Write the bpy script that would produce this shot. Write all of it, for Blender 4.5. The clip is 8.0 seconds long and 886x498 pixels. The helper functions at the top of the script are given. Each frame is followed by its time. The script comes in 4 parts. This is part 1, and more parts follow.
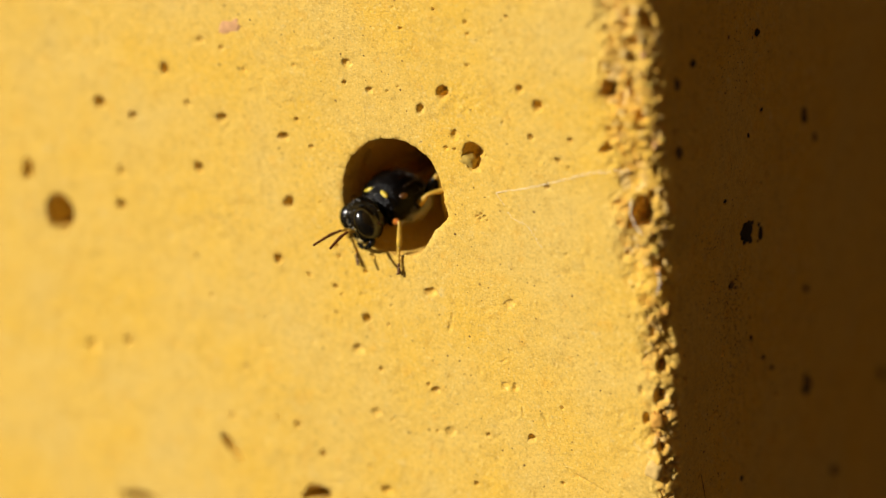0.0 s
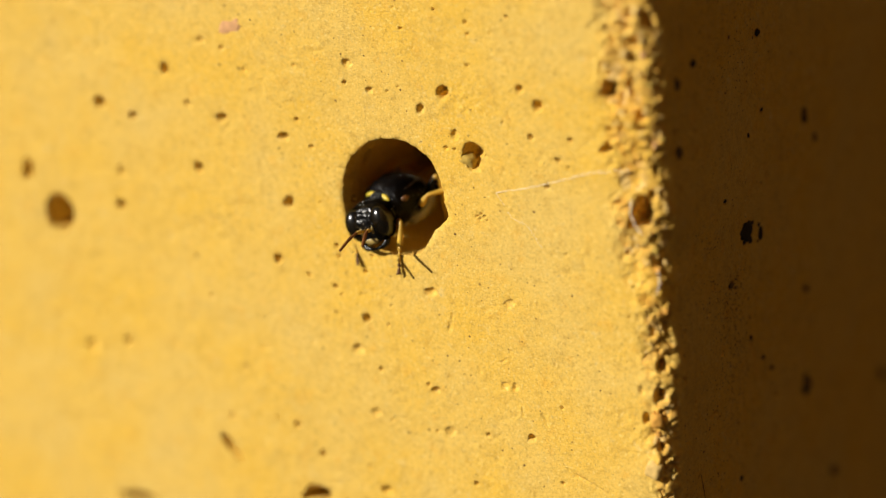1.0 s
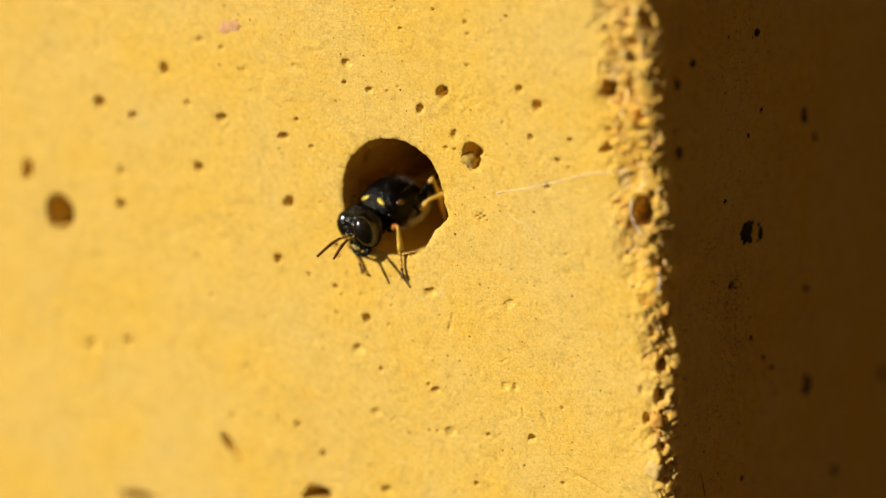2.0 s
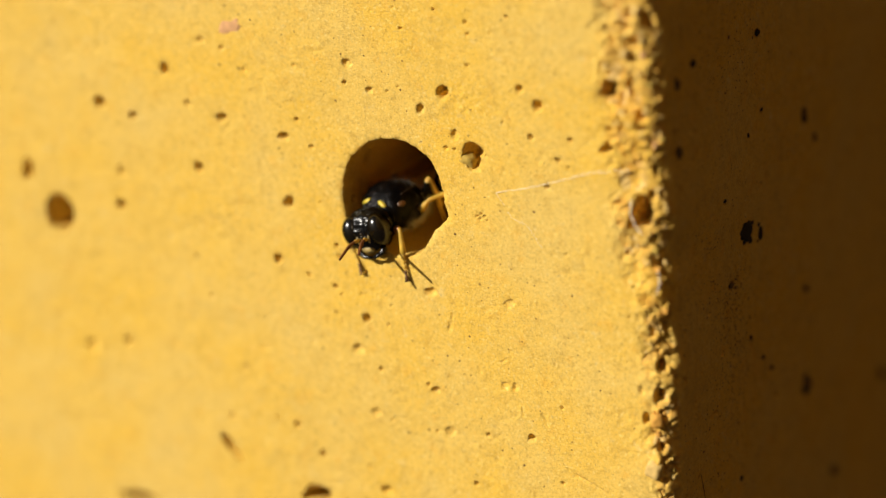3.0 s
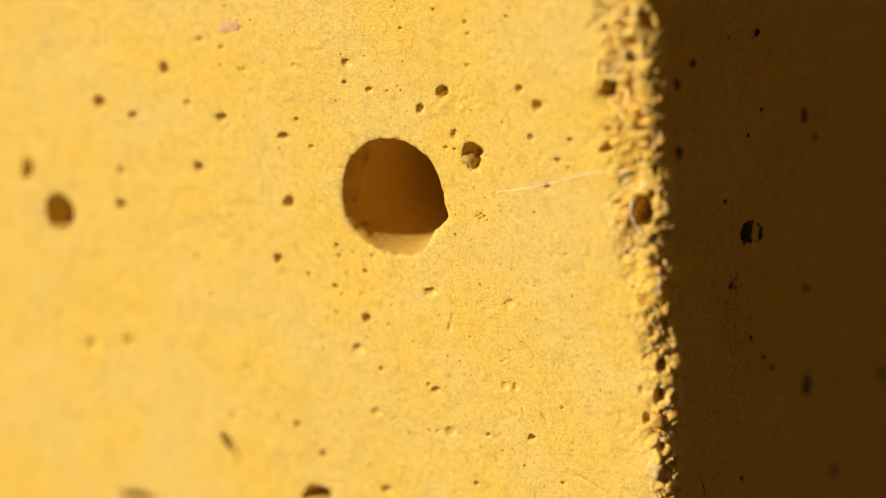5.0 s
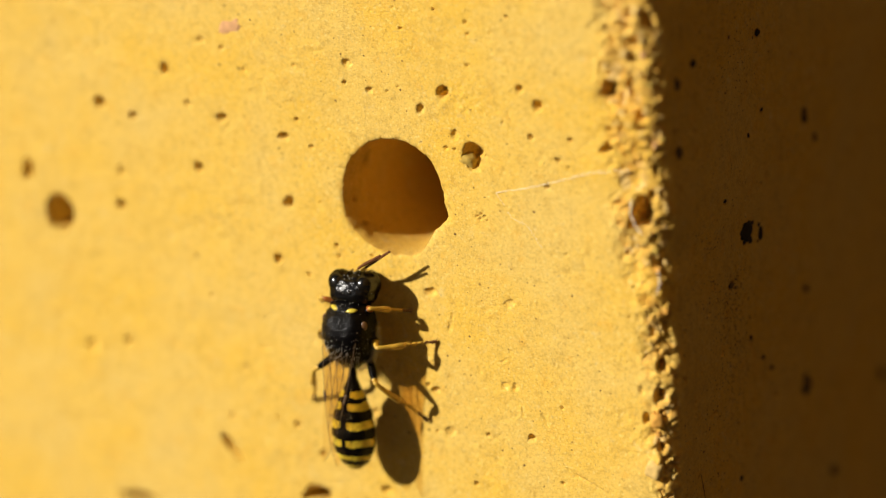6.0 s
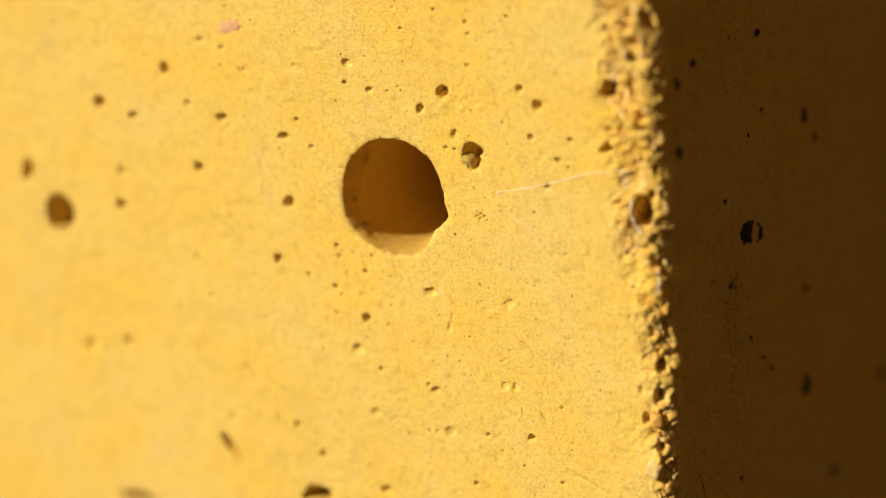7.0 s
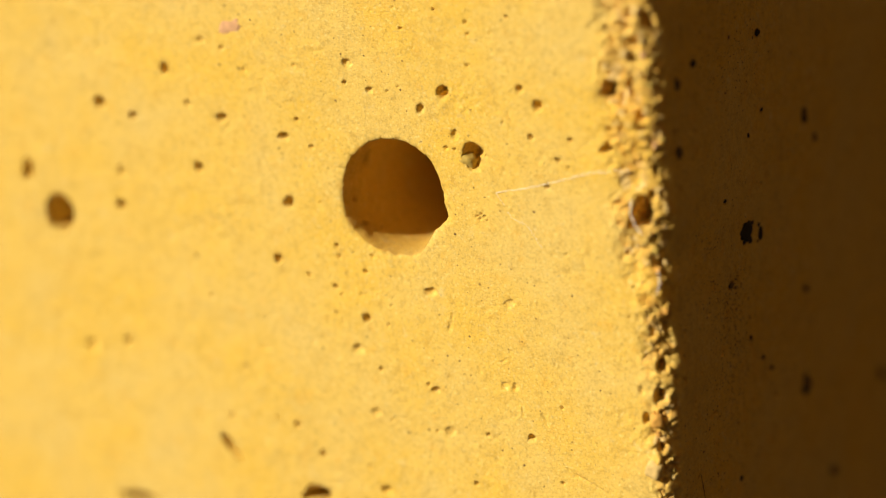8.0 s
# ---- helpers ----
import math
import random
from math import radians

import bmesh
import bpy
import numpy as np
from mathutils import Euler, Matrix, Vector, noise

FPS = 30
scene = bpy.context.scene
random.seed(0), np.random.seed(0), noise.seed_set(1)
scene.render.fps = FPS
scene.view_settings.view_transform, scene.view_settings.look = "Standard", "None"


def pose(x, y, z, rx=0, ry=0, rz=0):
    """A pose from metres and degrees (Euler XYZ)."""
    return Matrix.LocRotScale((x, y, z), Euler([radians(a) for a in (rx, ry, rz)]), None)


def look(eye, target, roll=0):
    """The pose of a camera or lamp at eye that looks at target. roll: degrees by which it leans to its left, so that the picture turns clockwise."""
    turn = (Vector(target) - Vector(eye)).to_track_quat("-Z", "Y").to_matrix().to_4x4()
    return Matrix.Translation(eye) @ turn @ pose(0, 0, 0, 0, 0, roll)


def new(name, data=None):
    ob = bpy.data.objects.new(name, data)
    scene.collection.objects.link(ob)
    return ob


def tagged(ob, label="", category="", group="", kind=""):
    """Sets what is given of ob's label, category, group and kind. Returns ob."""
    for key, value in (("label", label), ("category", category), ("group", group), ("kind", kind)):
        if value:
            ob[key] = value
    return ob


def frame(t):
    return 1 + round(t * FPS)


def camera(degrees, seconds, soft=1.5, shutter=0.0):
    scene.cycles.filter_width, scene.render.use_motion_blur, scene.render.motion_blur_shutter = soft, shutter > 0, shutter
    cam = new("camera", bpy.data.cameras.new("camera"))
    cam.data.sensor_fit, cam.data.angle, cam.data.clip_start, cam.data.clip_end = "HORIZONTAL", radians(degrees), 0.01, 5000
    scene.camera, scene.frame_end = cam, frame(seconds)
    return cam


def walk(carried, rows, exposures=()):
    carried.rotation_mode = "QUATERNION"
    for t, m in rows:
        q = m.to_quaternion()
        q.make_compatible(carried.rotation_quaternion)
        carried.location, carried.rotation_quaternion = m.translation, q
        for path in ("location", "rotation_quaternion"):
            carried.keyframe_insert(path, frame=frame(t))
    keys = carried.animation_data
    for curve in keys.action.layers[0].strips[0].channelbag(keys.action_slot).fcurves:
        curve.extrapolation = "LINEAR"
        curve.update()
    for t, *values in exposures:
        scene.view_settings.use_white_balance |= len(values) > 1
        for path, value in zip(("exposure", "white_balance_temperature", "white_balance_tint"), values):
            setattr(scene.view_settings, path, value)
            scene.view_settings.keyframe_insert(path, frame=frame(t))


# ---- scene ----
EYE = Vector((0.10188, -0.16498, 0.12413))
AIM = Vector((0.00238, 0.00061, 0.07237))
cam = camera(12.66, 8.0, soft=1.2, shutter=0.2)
cam.data.dof.use_dof = True
cam.data.dof.focus_distance = 0.1986
cam.data.dof.aperture_fstop = 17.0
walk(cam, [(0.0, look(EYE, AIM, -2.9)), (8.0, look(EYE, AIM, -2.9))], [(0.0, 0.25), (4.0, 0.30), (7.0, 0.35), (8.0, 0.36)])

# ---- world and sun ----
MM = 0.001
AXIS = 0.075                       # height of the drilled hole's axis above the ground
SUN_WAY = Vector((0.70, 1.0, -0.64)).normalized()
sun = new("sun", bpy.data.lights.new("sun", "SUN"))
sun.data.energy, sun.data.angle, sun.data.color = 5.0, radians(0.53), (1.0, 0.94, 0.84)
sun.matrix_world = look((-0.7, -1.0, 0.9), Vector((-0.7, -1.0, 0.9)) + SUN_WAY)
world = bpy.data.worlds.new("sky")
scene.world, world.use_nodes = world, True
sky = world.node_tree.nodes.new("ShaderNodeTexSky")
sky.sky_type, sky.sun_disc = "NISHITA", False
sky.sun_elevation = math.asin(-SUN_WAY.z)
sky.sun_rotation = math.atan2(-SUN_WAY.x, -SUN_WAY.y)
background = world.node_tree.nodes["Background"]
background.inputs["Strength"].default_value = 0.012
world.node_tree.links.new(sky.outputs[0], background.inputs["Color"])


# ---- materials ----
def material(name, colour, rough=0.6, metal=0.0):
    m = bpy.data.materials.new(name)
    m.use_nodes = True
    b = m.node_tree.nodes["Principled BSDF"]
    b.inputs["Base Color"].default_value = (*colour, 1)
    b.inputs["Roughness"].default_value = rough
    b.inputs["Metallic"].default_value = metal
    return m


def node(m, kind, **values):
    n = m.node_tree.nodes.new(kind)
    for key, value in values.items():
        n.inputs[key.replace("_", " ")].default_value = value
    return n


def link(m, a, b):
    m.node_tree.links.new(a, b)


def shader(m):
    return m.node_tree.nodes["Principled BSDF"]


def coords(m):
    return m.node_tree.nodes.new("ShaderNodeTexCoord").outputs["Object"]


def grain(m, scale, detail=4.0, rough=0.55):
    n = node(m, "ShaderNodeTexNoise", Scale=scale, Detail=detail, Roughness=rough)
    link(m, coords(m), n.inputs["Vector"])
    return n.outputs["Fac"]


def ramp(m, source, low, high, a=0.0, b=1.0):
    n = node(m, "ShaderNodeMapRange", From_Min=low, From_Max=high, To_Min=a, To_Max=b)
    link(m, source, n.inputs["Value"])
    return n.outputs["Result"]


def blend(m, factor, a, b):
    n = m.node_tree.nodes.new("ShaderNodeMix")
    n.data_type = "RGBA"
    link(m, factor, n.inputs[0])
    for socket, value in ((n.inputs[6], a), (n.inputs[7], b)):
        if isinstance(value, tuple):
            socket.default_value = (*value, 1)
        else:
            link(m, value, socket)
    return n.outputs[2]


def relief(m, *layers):
    """Bump from layers of (height, strength, distance)."""
    last = None
    for height, strength, distance in layers:
        n = node(m, "ShaderNodeBump", Strength=strength, Distance=distance)
        link(m, height, n.inputs["Height"])
        if last:
            link(m, last, n.inputs["Normal"])
        last = n.outputs["Normal"]
    link(m, last, shader(m).inputs["Normal"])


def specks(m, scale, size, share):
    """1 on scattered round specks, 0 between them."""
    n = node(m, "ShaderNodeTexVoronoi", Scale=scale)
    link(m, coords(m), n.inputs["Vector"])
    dot = ramp(m, n.outputs["Distance"], size, size * 0.7)
    pick = m.node_tree.nodes.new("ShaderNodeSeparateColor")
    link(m, n.outputs["Color"], pick.inputs[0])
    some = ramp(m, pick.outputs[0], share, share - 0.02)
    both = m.node_tree.nodes.new("ShaderNodeMath")
    both.operation = "MULTIPLY"
    link(m, dot, both.inputs[0])
    link(m, some, both.inputs[1])
    return both.outputs[0]


def yellow_concrete(name, fresh=0.0):
    """Pigmented concrete; fresh: how far it shows the redder inside of the mix."""
    m = material(name, (0.66, 0.42, 0.08), 0.92)
    c = blend(m, ramp(m, grain(m, 170, 6), 0.38, 0.66), (0.73, 0.441, 0.047), (0.70, 0.464, 0.099))
    c = blend(m, ramp(m, grain(m, 420, 5, 0.7), 0.52, 0.74, 0, 0.34), c, (0.52, 0.375, 0.11))
    c = blend(m, ramp(m, grain(m, 900, 4), 0.58, 0.72, 0, 0.55), c, (0.72, 0.38, 0.035))
    c = blend(m, ramp(m, grain(m, 3200, 5, 0.75), 0.50, 0.72, 0, 0.5), c, (0.50, 0.36, 0.09))
    dark_fleck = m.node_tree.nodes.new("ShaderNodeMath")
    dark_fleck.operation = "MULTIPLY"
    link(m, ramp(m, grain(m, 9000, 3, 0.7), 0.50, 0.72, 0, 0.65), dark_fleck.inputs[0])
    link(m, ramp(m, grain(m, 700, 4, 0.6), 0.35, 0.62, 0.25, 1.0), dark_fleck.inputs[1])
    c = blend(m, dark_fleck.outputs[0], c, (0.38, 0.235, 0.045))
    c = blend(m, ramp(m, grain(m, 1300, 4, 0.7), 0.60, 0.74, 0, 0.5), c, (0.74, 0.60, 0.27))
    c = blend(m, ramp(m, grain(m, 7000, 2, 0.6), 0.56, 0.70, 0, 0.6), c, (0.82, 0.62, 0.20))
    c = blend(m, ramp(m, grain(m, 2400, 6, 0.8), 0.53, 0.70, 0, 0.54), c, (0.40, 0.205, 0.02))
    c = blend(m, ramp(m, grain(m, 1100, 5, 0.75), 0.53, 0.66, 0, 0.34), c, (0.40, 0.23, 0.03))
    c = blend(m, ramp(m, grain(m, 5200, 3, 0.7), 0.54, 0.70, 0, 0.48), c, (0.30, 0.165, 0.02))
    c = blend(m, ramp(m, grain(m, 1900, 4, 0.7), 0.56, 0.68, 0, 0.40), c, (0.80, 0.53, 0.10))
    c = blend(m, specks(m, 900, 0.075, 0.30), c, (0.13, 0.065, 0.012))
    c = blend(m, specks(m, 2300, 0.11, 0.42), c, (0.16, 0.08, 0.014))
    c = blend(m, specks(m, 1500, 0.10, 0.16), c, (0.10, 0.05, 0.01))
    c = blend(m, specks(m, 700, 0.05, 0.06), c, (0.72, 0.62, 0.42))
    if fresh:
        c = blend(m, ramp(m, grain(m, 500, 3), 0.2, 0.5, fresh * 0.7, fresh), c, (0.72, 0.33, 0.018))
    link(m, c, shader(m).inputs["Base Color"])
    relief(m, (grain(m, 3000, 5, 0.75), 0.14, 0.00015), (grain(m, 11000, 4, 0.75), 0.9, 0.00006))
    return m


def broken_concrete():
    """The open inside of the mix at the broken arris: grains of several colours."""
    m = yellow_concrete("broken_concrete", 0.20)
    skin = shader(m).inputs["Base Color"].links[0].from_socket
    for scale, share, tint in ((1100, 0.20, (0.46, 0.26, 0.05)), (1700, 0.25, (0.66, 0.30, 0.03)), (2300, 0.14, (0.76, 0.60, 0.28)), (2900, 0.14, (0.30, 0.16, 0.03))):
        cells = node(m, "ShaderNodeTexVoronoi", Scale=float(scale))
        link(m, coords(m), cells.inputs["Vector"])
        pick = m.node_tree.nodes.new("ShaderNodeSeparateColor")
        link(m, cells.outputs["Color"], pick.inputs[0])
        skin = blend(m, ramp(m, pick.outputs[0], share + 0.04, share - 0.04, 0, 0.38), skin, tint)
    link(m, skin, shader(m).inputs["Base Color"])
    relief(m, (grain(m, 2500, 5, 0.75), 0.3, 0.00025), (grain(m, 9000, 4, 0.75), 0.9, 0.00007))
    return m


BROKEN = broken_concrete()
CONCRETE, BORE = yellow_concrete("yellow_concrete"), yellow_concrete("drilled_concrete", 0.18)


def soil():
    m = material("soil", (0.05, 0.035, 0.022), 0.95)
    c = blend(m, ramp(m, grain(m, 30, 6), 0.35, 0.65), (0.022, 0.015, 0.009), (0.05, 0.035, 0.020))
    link(m, c, shader(m).inputs["Base Color"])
    relief(m, (grain(m, 160, 6), 0.6, 0.01))
    return m


SOIL = soil()


# Brown of the added unseen wall, set for the warm light it bounces.
def bounce_brown():
    m = material("bounce_brown", (0.13, 0.065, 0.016), 0.95)
    c = blend(m, ramp(m, grain(m, 14, 6), 0.35, 0.65), (0.144, 0.067, 0.0030), (0.211, 0.103, 0.0054))
    link(m, c, shader(m).inputs["Base Color"])
    relief(m, (grain(m, 90, 6), 0.5, 0.01))
    return m


BOUNCE_BROWN = bounce_brown()


def chitin(name, colour, rough, scale=9000, bump=0.4, gloss=0.5, ior=1.5):
    m = material(name, colour, rough)
    dark = tuple(v * 0.55 for v in colour)
    c = blend(m, ramp(m, grain(m, 1800, 4), 0.35, 0.65), dark, colour)
    link(m, c, shader(m).inputs["Base Color"])
    shader(m).inputs["Specular IOR Level"].default_value = gloss
    shader(m).inputs["IOR"].default_value = ior
    relief(m, (grain(m, scale, 3), bump, 0.00005))
    return m


BLACK = chitin("black_chitin", (0.0025, 0.002, 0.002), 0.24, 8500, 1.0, 0.45, 1.24)
HEAD_BLACK = chitin("head_black", (0.0022, 0.002, 0.0018), 0.26, 5200, 0.8, 0.5, 1.46)
EYE_BLACK = chitin("eye_black", (0.005, 0.0032, 0.0008), 0.22, 20000, 0.02, 0.5, 1.46)


def punctured(m):
    """Dense small punctures, as on the plates of the thorax and head."""
    cells = node(m, "ShaderNodeTexVoronoi", Scale=15000.0)
    link(m, coords(m), cells.inputs["Vector"])
    relief(m, (cells.outputs["Distance"], 0.7, 0.00004), (grain(m, 5000, 3), 0.6, 0.00005))
    return m


def dim_rim(m, straight, aslant):
    """A refractive index that falls off towards the rim, to dim the reflection there."""
    rim_of = m.node_tree.nodes.new("ShaderNodeLayerWeight")
    link(m, ramp(m, rim_of.outputs["Facing"], 0.25, 0.70, straight, aslant), shader(m).inputs["IOR"])


punctured(BLACK)
dim_rim(HEAD_BLACK, 1.44, 1.06)
dim_rim(EYE_BLACK, 1.64, 1.06)
YELLOW = chitin("yellow_chitin", (0.74, 0.56, 0.045), 0.30, 9000, 0.3)
LEG_YELLOW = chitin("leg_yellow", (0.70, 0.42, 0.05), 0.4, 9000, 0.3)
LEG_RED = chitin("leg_red", (0.50, 0.15, 0.018), 0.35, 9000, 0.3)
BROWN = chitin("brown_chitin", (0.17, 0.075, 0.022), 0.4, 9000, 0.4)
FEELER = chitin("feeler_brown", (0.17, 0.062, 0.018), 0.55, 12000, 0.5, 0.3, 1.3)
SILVER = chitin("silver_down", (0.40, 0.29, 0.09), 0.35, 9000, 0.6)


def membrane():
    m = material("wing_membrane", (0.34, 0.20, 0.10), 0.18)
    b = shader(m)
    clear = m.node_tree.nodes.new("ShaderNodeBsdfTransparent")
    clear.inputs[0].default_value = (0.93, 0.88, 0.79, 1)
    mix = m.node_tree.nodes.new("ShaderNodeMixShader")
    link(m, ramp(m, grain(m, 1500, 3), 0.3, 0.7, 0.004, 0.025), mix.inputs[0])
    link(m, clear.outputs[0], mix.inputs[1])
    link(m, b.outputs[0], mix.inputs[2])
    link(m, mix.outputs[0], m.node_tree.nodes["Material Output"].inputs["Surface"])
    return m


MEMBRANE = membrane()
VEIN = chitin("wing_vein", (0.10, 0.05, 0.015), 0.5)


# ---- meshes ----
def part(name, bm, mat, parent=None, label=""):
    """Links a bmesh as one smooth mesh object, under parent if there is one."""
    me = bpy.data.meshes.new(name)
    bm.to_mesh(me)
    bm.free()
    for m in mat if isinstance(mat, (list, tuple)) else (mat,):
        me.materials.append(m)
    me.polygons.foreach_set("use_smooth", [True] * len(me.polygons))
    ob = new(name, me)
    ob.parent = parent
    return tagged(ob, label=label)


def hashed(ix, iy, iz, seed):
    h = (ix * 374761393 + iy * 668265263 + iz * 2147483647 + seed * 1274126177) & 0xFFFFFFFF
    h = ((h ^ (h >> 13)) * 1274126177) & 0xFFFFFFFF
    return ((h ^ (h >> 16)) & 0xFFFFFF) / float(0xFFFFFF)


def lattice(x, y, z, seed=0):
    """Smooth value noise from -1 to 1, on arrays."""
    ix, iy, iz = (np.floor(a).astype(np.int64) for a in (x, y, z))
    fx, fy, fz = x - ix, y - iy, z - iz
    fx, fy, fz = (a * a * (3 - 2 * a) for a in (fx, fy, fz))
    total = 0
    for dx in (0, 1):
        for dy in (0, 1):
            for dz in (0, 1):
                w = (fx if dx else 1 - fx) * (fy if dy else 1 - fy) * (fz if dz else 1 - fz)
                total = total + w * hashed(ix + dx, iy + dy, iz + dz, seed)
    return total * 2 - 1


def fractal(p, scale, octaves=3, seed=0):
    total, amp = 0, 1.0
    for k in range(octaves):
        total = total + amp * lattice(p[0] / scale, p[1] / scale, p[2] / scale, seed + k * 17)
        scale, amp = scale / 2.03, amp * 0.55
    return total


def lumps(p, scale, seed=0):
    """Distance to the nearest of scattered points, in cells, on arrays."""
    q = [a / scale for a in p]
    cell = [np.floor(a).astype(np.int64) for a in q]
    best = np.full(q[0].shape, 9.0)
    for dx in (-1, 0, 1):
        for dy in (-1, 0, 1):
            for dz in (-1, 0, 1):
                i = [cell[0] + dx, cell[1] + dy, cell[2] + dz]
                d = sum((q[k] - i[k] - hashed(*i, seed + k)) ** 2 for k in range(3))
                best = np.minimum(best, d)
    return np.sqrt(best)


def smooth(a, low, high):
    t = np.clip((a - low) / (high - low), 0, 1)
    return t * t * (3 - 2 * t)


# ---- ground ----
def ground_sheet():
    bm = bmesh.new()
    bmesh.ops.create_grid(bm, x_segments=24, y_segments=24, size=60)
    for v in bm.verts:
        far = max(0.0, v.co.length - 3)
        v.co.z = 0.05 * far * noise.noise(v.co * 0.2) * 0.5
    return tagged(part("ground", bm, SOIL), "dark bare soil under the yellow block", "ground", kind="structure")


ground_sheet()


def added_wall():
    """An added wall, out of view: hides sky from the shaded side and bounces warm light."""
    bm = bmesh.new()
    bmesh.ops.create_cube(bm, size=1.0)
    for v in bm.verts:
        v.co = Vector((0.45 + 0.1 * v.co.x, 0.3 + 2.6 * v.co.y, 0.8 + 1.6 * v.co.z))
    return tagged(part("added_bounce_wall", bm, BOUNCE_BROWN), "added unseen brown wall that bounces warm light onto the block", "wall", kind="structure")


added_wall()

# ---- the block: plan in mm, u along the front from the hole's axis, y into the block, v up ----
EDGE = 15.20          # the side's plane
ROUND = 1.0           # radius of the worn arris
LEFT, DEEP, TALL = -104.0, 70.0, 150.0
HOLE = 3.0


def run(*stops):
    """Values from stop to stop: (start, step), ..., end."""
    out = []
    for (a, step), b in zip(stops[:-1], [s[0] if isinstance(s, tuple) else s for s in stops[1:]]):
        n = max(1, round(abs(b - a) / step))
        out += [a + (b - a) * k / n for k in range(n)]
    return out


prof = [(u, 0.0, 0.0, -1.0) for u in run((LEFT, 8.0), (-45.0, 1.5), (-28.0, 0.09), (-8.0, 0.056), (10.5, 0.045), EDGE - ROUND)]
prof += [(EDGE - ROUND + ROUND * math.sin(a), ROUND - ROUND * math.cos(a), math.sin(a), -math.cos(a))
         for a in run((0.0, 0.045), math.pi / 2)]
prof += [(EDGE, y, 1.0, 0.0) for y in run((ROUND, 0.07), (12.0, 0.12), (30.0, 4.0), DEEP)]
prof += [(u, DEEP, 0.0, 1.0) for u in run((EDGE, 10.0), LEFT)]
prof += [(LEFT, y, -1.0, 0.0) for y in run((DEEP, 10.0), 0.0)]
PU, PY, NU, NY = (np.array(a) for a in zip(*prof))
PV = np.array(run((-AXIS / MM, 6.0), (-26.0, 0.8), (-21.0, 0.062), (13.5, 0.5), (18.0, 5.0), TALL - AXIS / MM) + [TALL - AXIS / MM])
NS, NZ = len(PU), len(PV)
U, V = np.meshgrid(PU, PV, indexing="ij")
Y = np.repeat(PY[:, None], NZ, 1)
LIFT = np.zeros((NS, NZ))                       # along the outward normal
on_front = (NY == -1.0)
on_side = (NU == 1.0)
POINTS = (U, Y, V)
PS = np.where(on_front, PU, EDGE - ROUND + np.arccos(np.clip(-NY, -1, 1)) * ROUND)   # along the front and round the arris


def hill(a, middle, width):
    return np.exp(-((a - middle) / width) ** 2)


BAND = np.zeros((NS, NZ))


def surface():
    """Waves, grit and the broken arris."""
    global LIFT
    LIFT = 0.05 * fractal(POINTS, 9.0, 2, 3) + 0.011 * fractal(POINTS, 1.6, 3, 5) + 0.010 * fractal(POINTS, 0.6, 2, 15) + 0.005 * fractal(POINTS, 0.24, 2, 9)
    scar = smooth(fractal(POINTS, 2.6, 3, 41), 0.45, 0.9)
    LIFT -= 0.03 * scar * (0.5 + lattice(U / 0.3, Y / 0.3, V / 0.3, 8))
    # distance round the corner from the middle of the arris: front negative, side positive
    along = np.where(NY[:, None] == -1.0, U - (EDGE - ROUND), np.where(on_side[:, None], Y - ROUND + 1.57 * ROUND, 0.0))
    arc = (~on_front) & (NU > 0) & (~on_side)
    along[arc] = (np.arccos(-NY[arc]) * ROUND)[:, None]
    reach = (0.55 + 0.4 * smooth(V, -12, -4) + 1.15 * smooth(V, -4, 0.5) + 0.4 * smooth(V, 0, 8)
             + 0.5 * fractal(POINTS, 1.6, 3, 21))
    band = smooth(along, -reach - 0.2, -reach + 0.9) * (1 - smooth(along, 1.2, 1.9))
    near = band > 0.001
    BAND[:] = band + 0.35 * fractal(POINTS, 0.5, 3, 91)
    p = tuple(a[near] for a in POINTS)
    small, fine = lumps(p, 0.62, 7), lumps(p, 0.30, 12)
    hollow = smooth(fractal(p, 1.5, 3, 31), 0.50, 0.95)
    crack = smooth(-np.abs(fractal(p, 1.9, 4, 71)), -0.09, 0.0)
    low = 1 - smooth(p[2], -9, -4)                     # coarser grains further down
    outer = smooth(along[near], -0.5, 0.5)
    rough = (-0.10 + 0.26 * fractal(p, 2.0, 5, 61) + 0.11 * fractal(p, 0.5, 4, 63) + (0.03 + 0.20 * low * outer) * (0.45 - small) + 0.09 * (0.5 - fine)
             - 0.22 * smooth(small, 0.62, 0.9) * low * outer - 0.23 * crack * smooth(band[near], 0.4, 1.0))
    rough = rough - 0.45 * hollow * smooth(band[near], 0.45, 1.0) * smooth(reach[near], 0.9, 2.2)
    LIFT[near] += band[near] * rough
    # the arris wanders
    wander = (0.24 * hill(V, 0.3, 0.9) + 0.33 * hill(V, -8.2, 1.7) + 0.12 * hill(V, -12.4, 0.6) - 0.13 * smooth(V, 1.5, 3.2)
              - 0.40 * hill(V, -2.2, 0.8) - 0.15 * hill(V, -4.8, 1.2) - 0.30 * hill(V, 10.9, 0.6))
    LIFT += wander * np.where(arc | on_side, np.exp(-np.clip(PY - ROUND, 0, 99) / 1.6) * np.clip(NU, 0, 1), 0.0)[:, None]


def pit(u, v, a, b, depth, turn=0.0, rows=on_front):
    """A pore in the front: half width a, half height b, depth in half widths."""
    i = np.where(rows & (np.abs(PU - u) < 1.6 * max(a, b)))[0]
    j = np.where(np.abs(PV - v) < 1.6 * max(a, b))[0]
    sink(i, j, PU[i][:, None] - u, PV[j][None, :] - v, a, b, depth, turn)


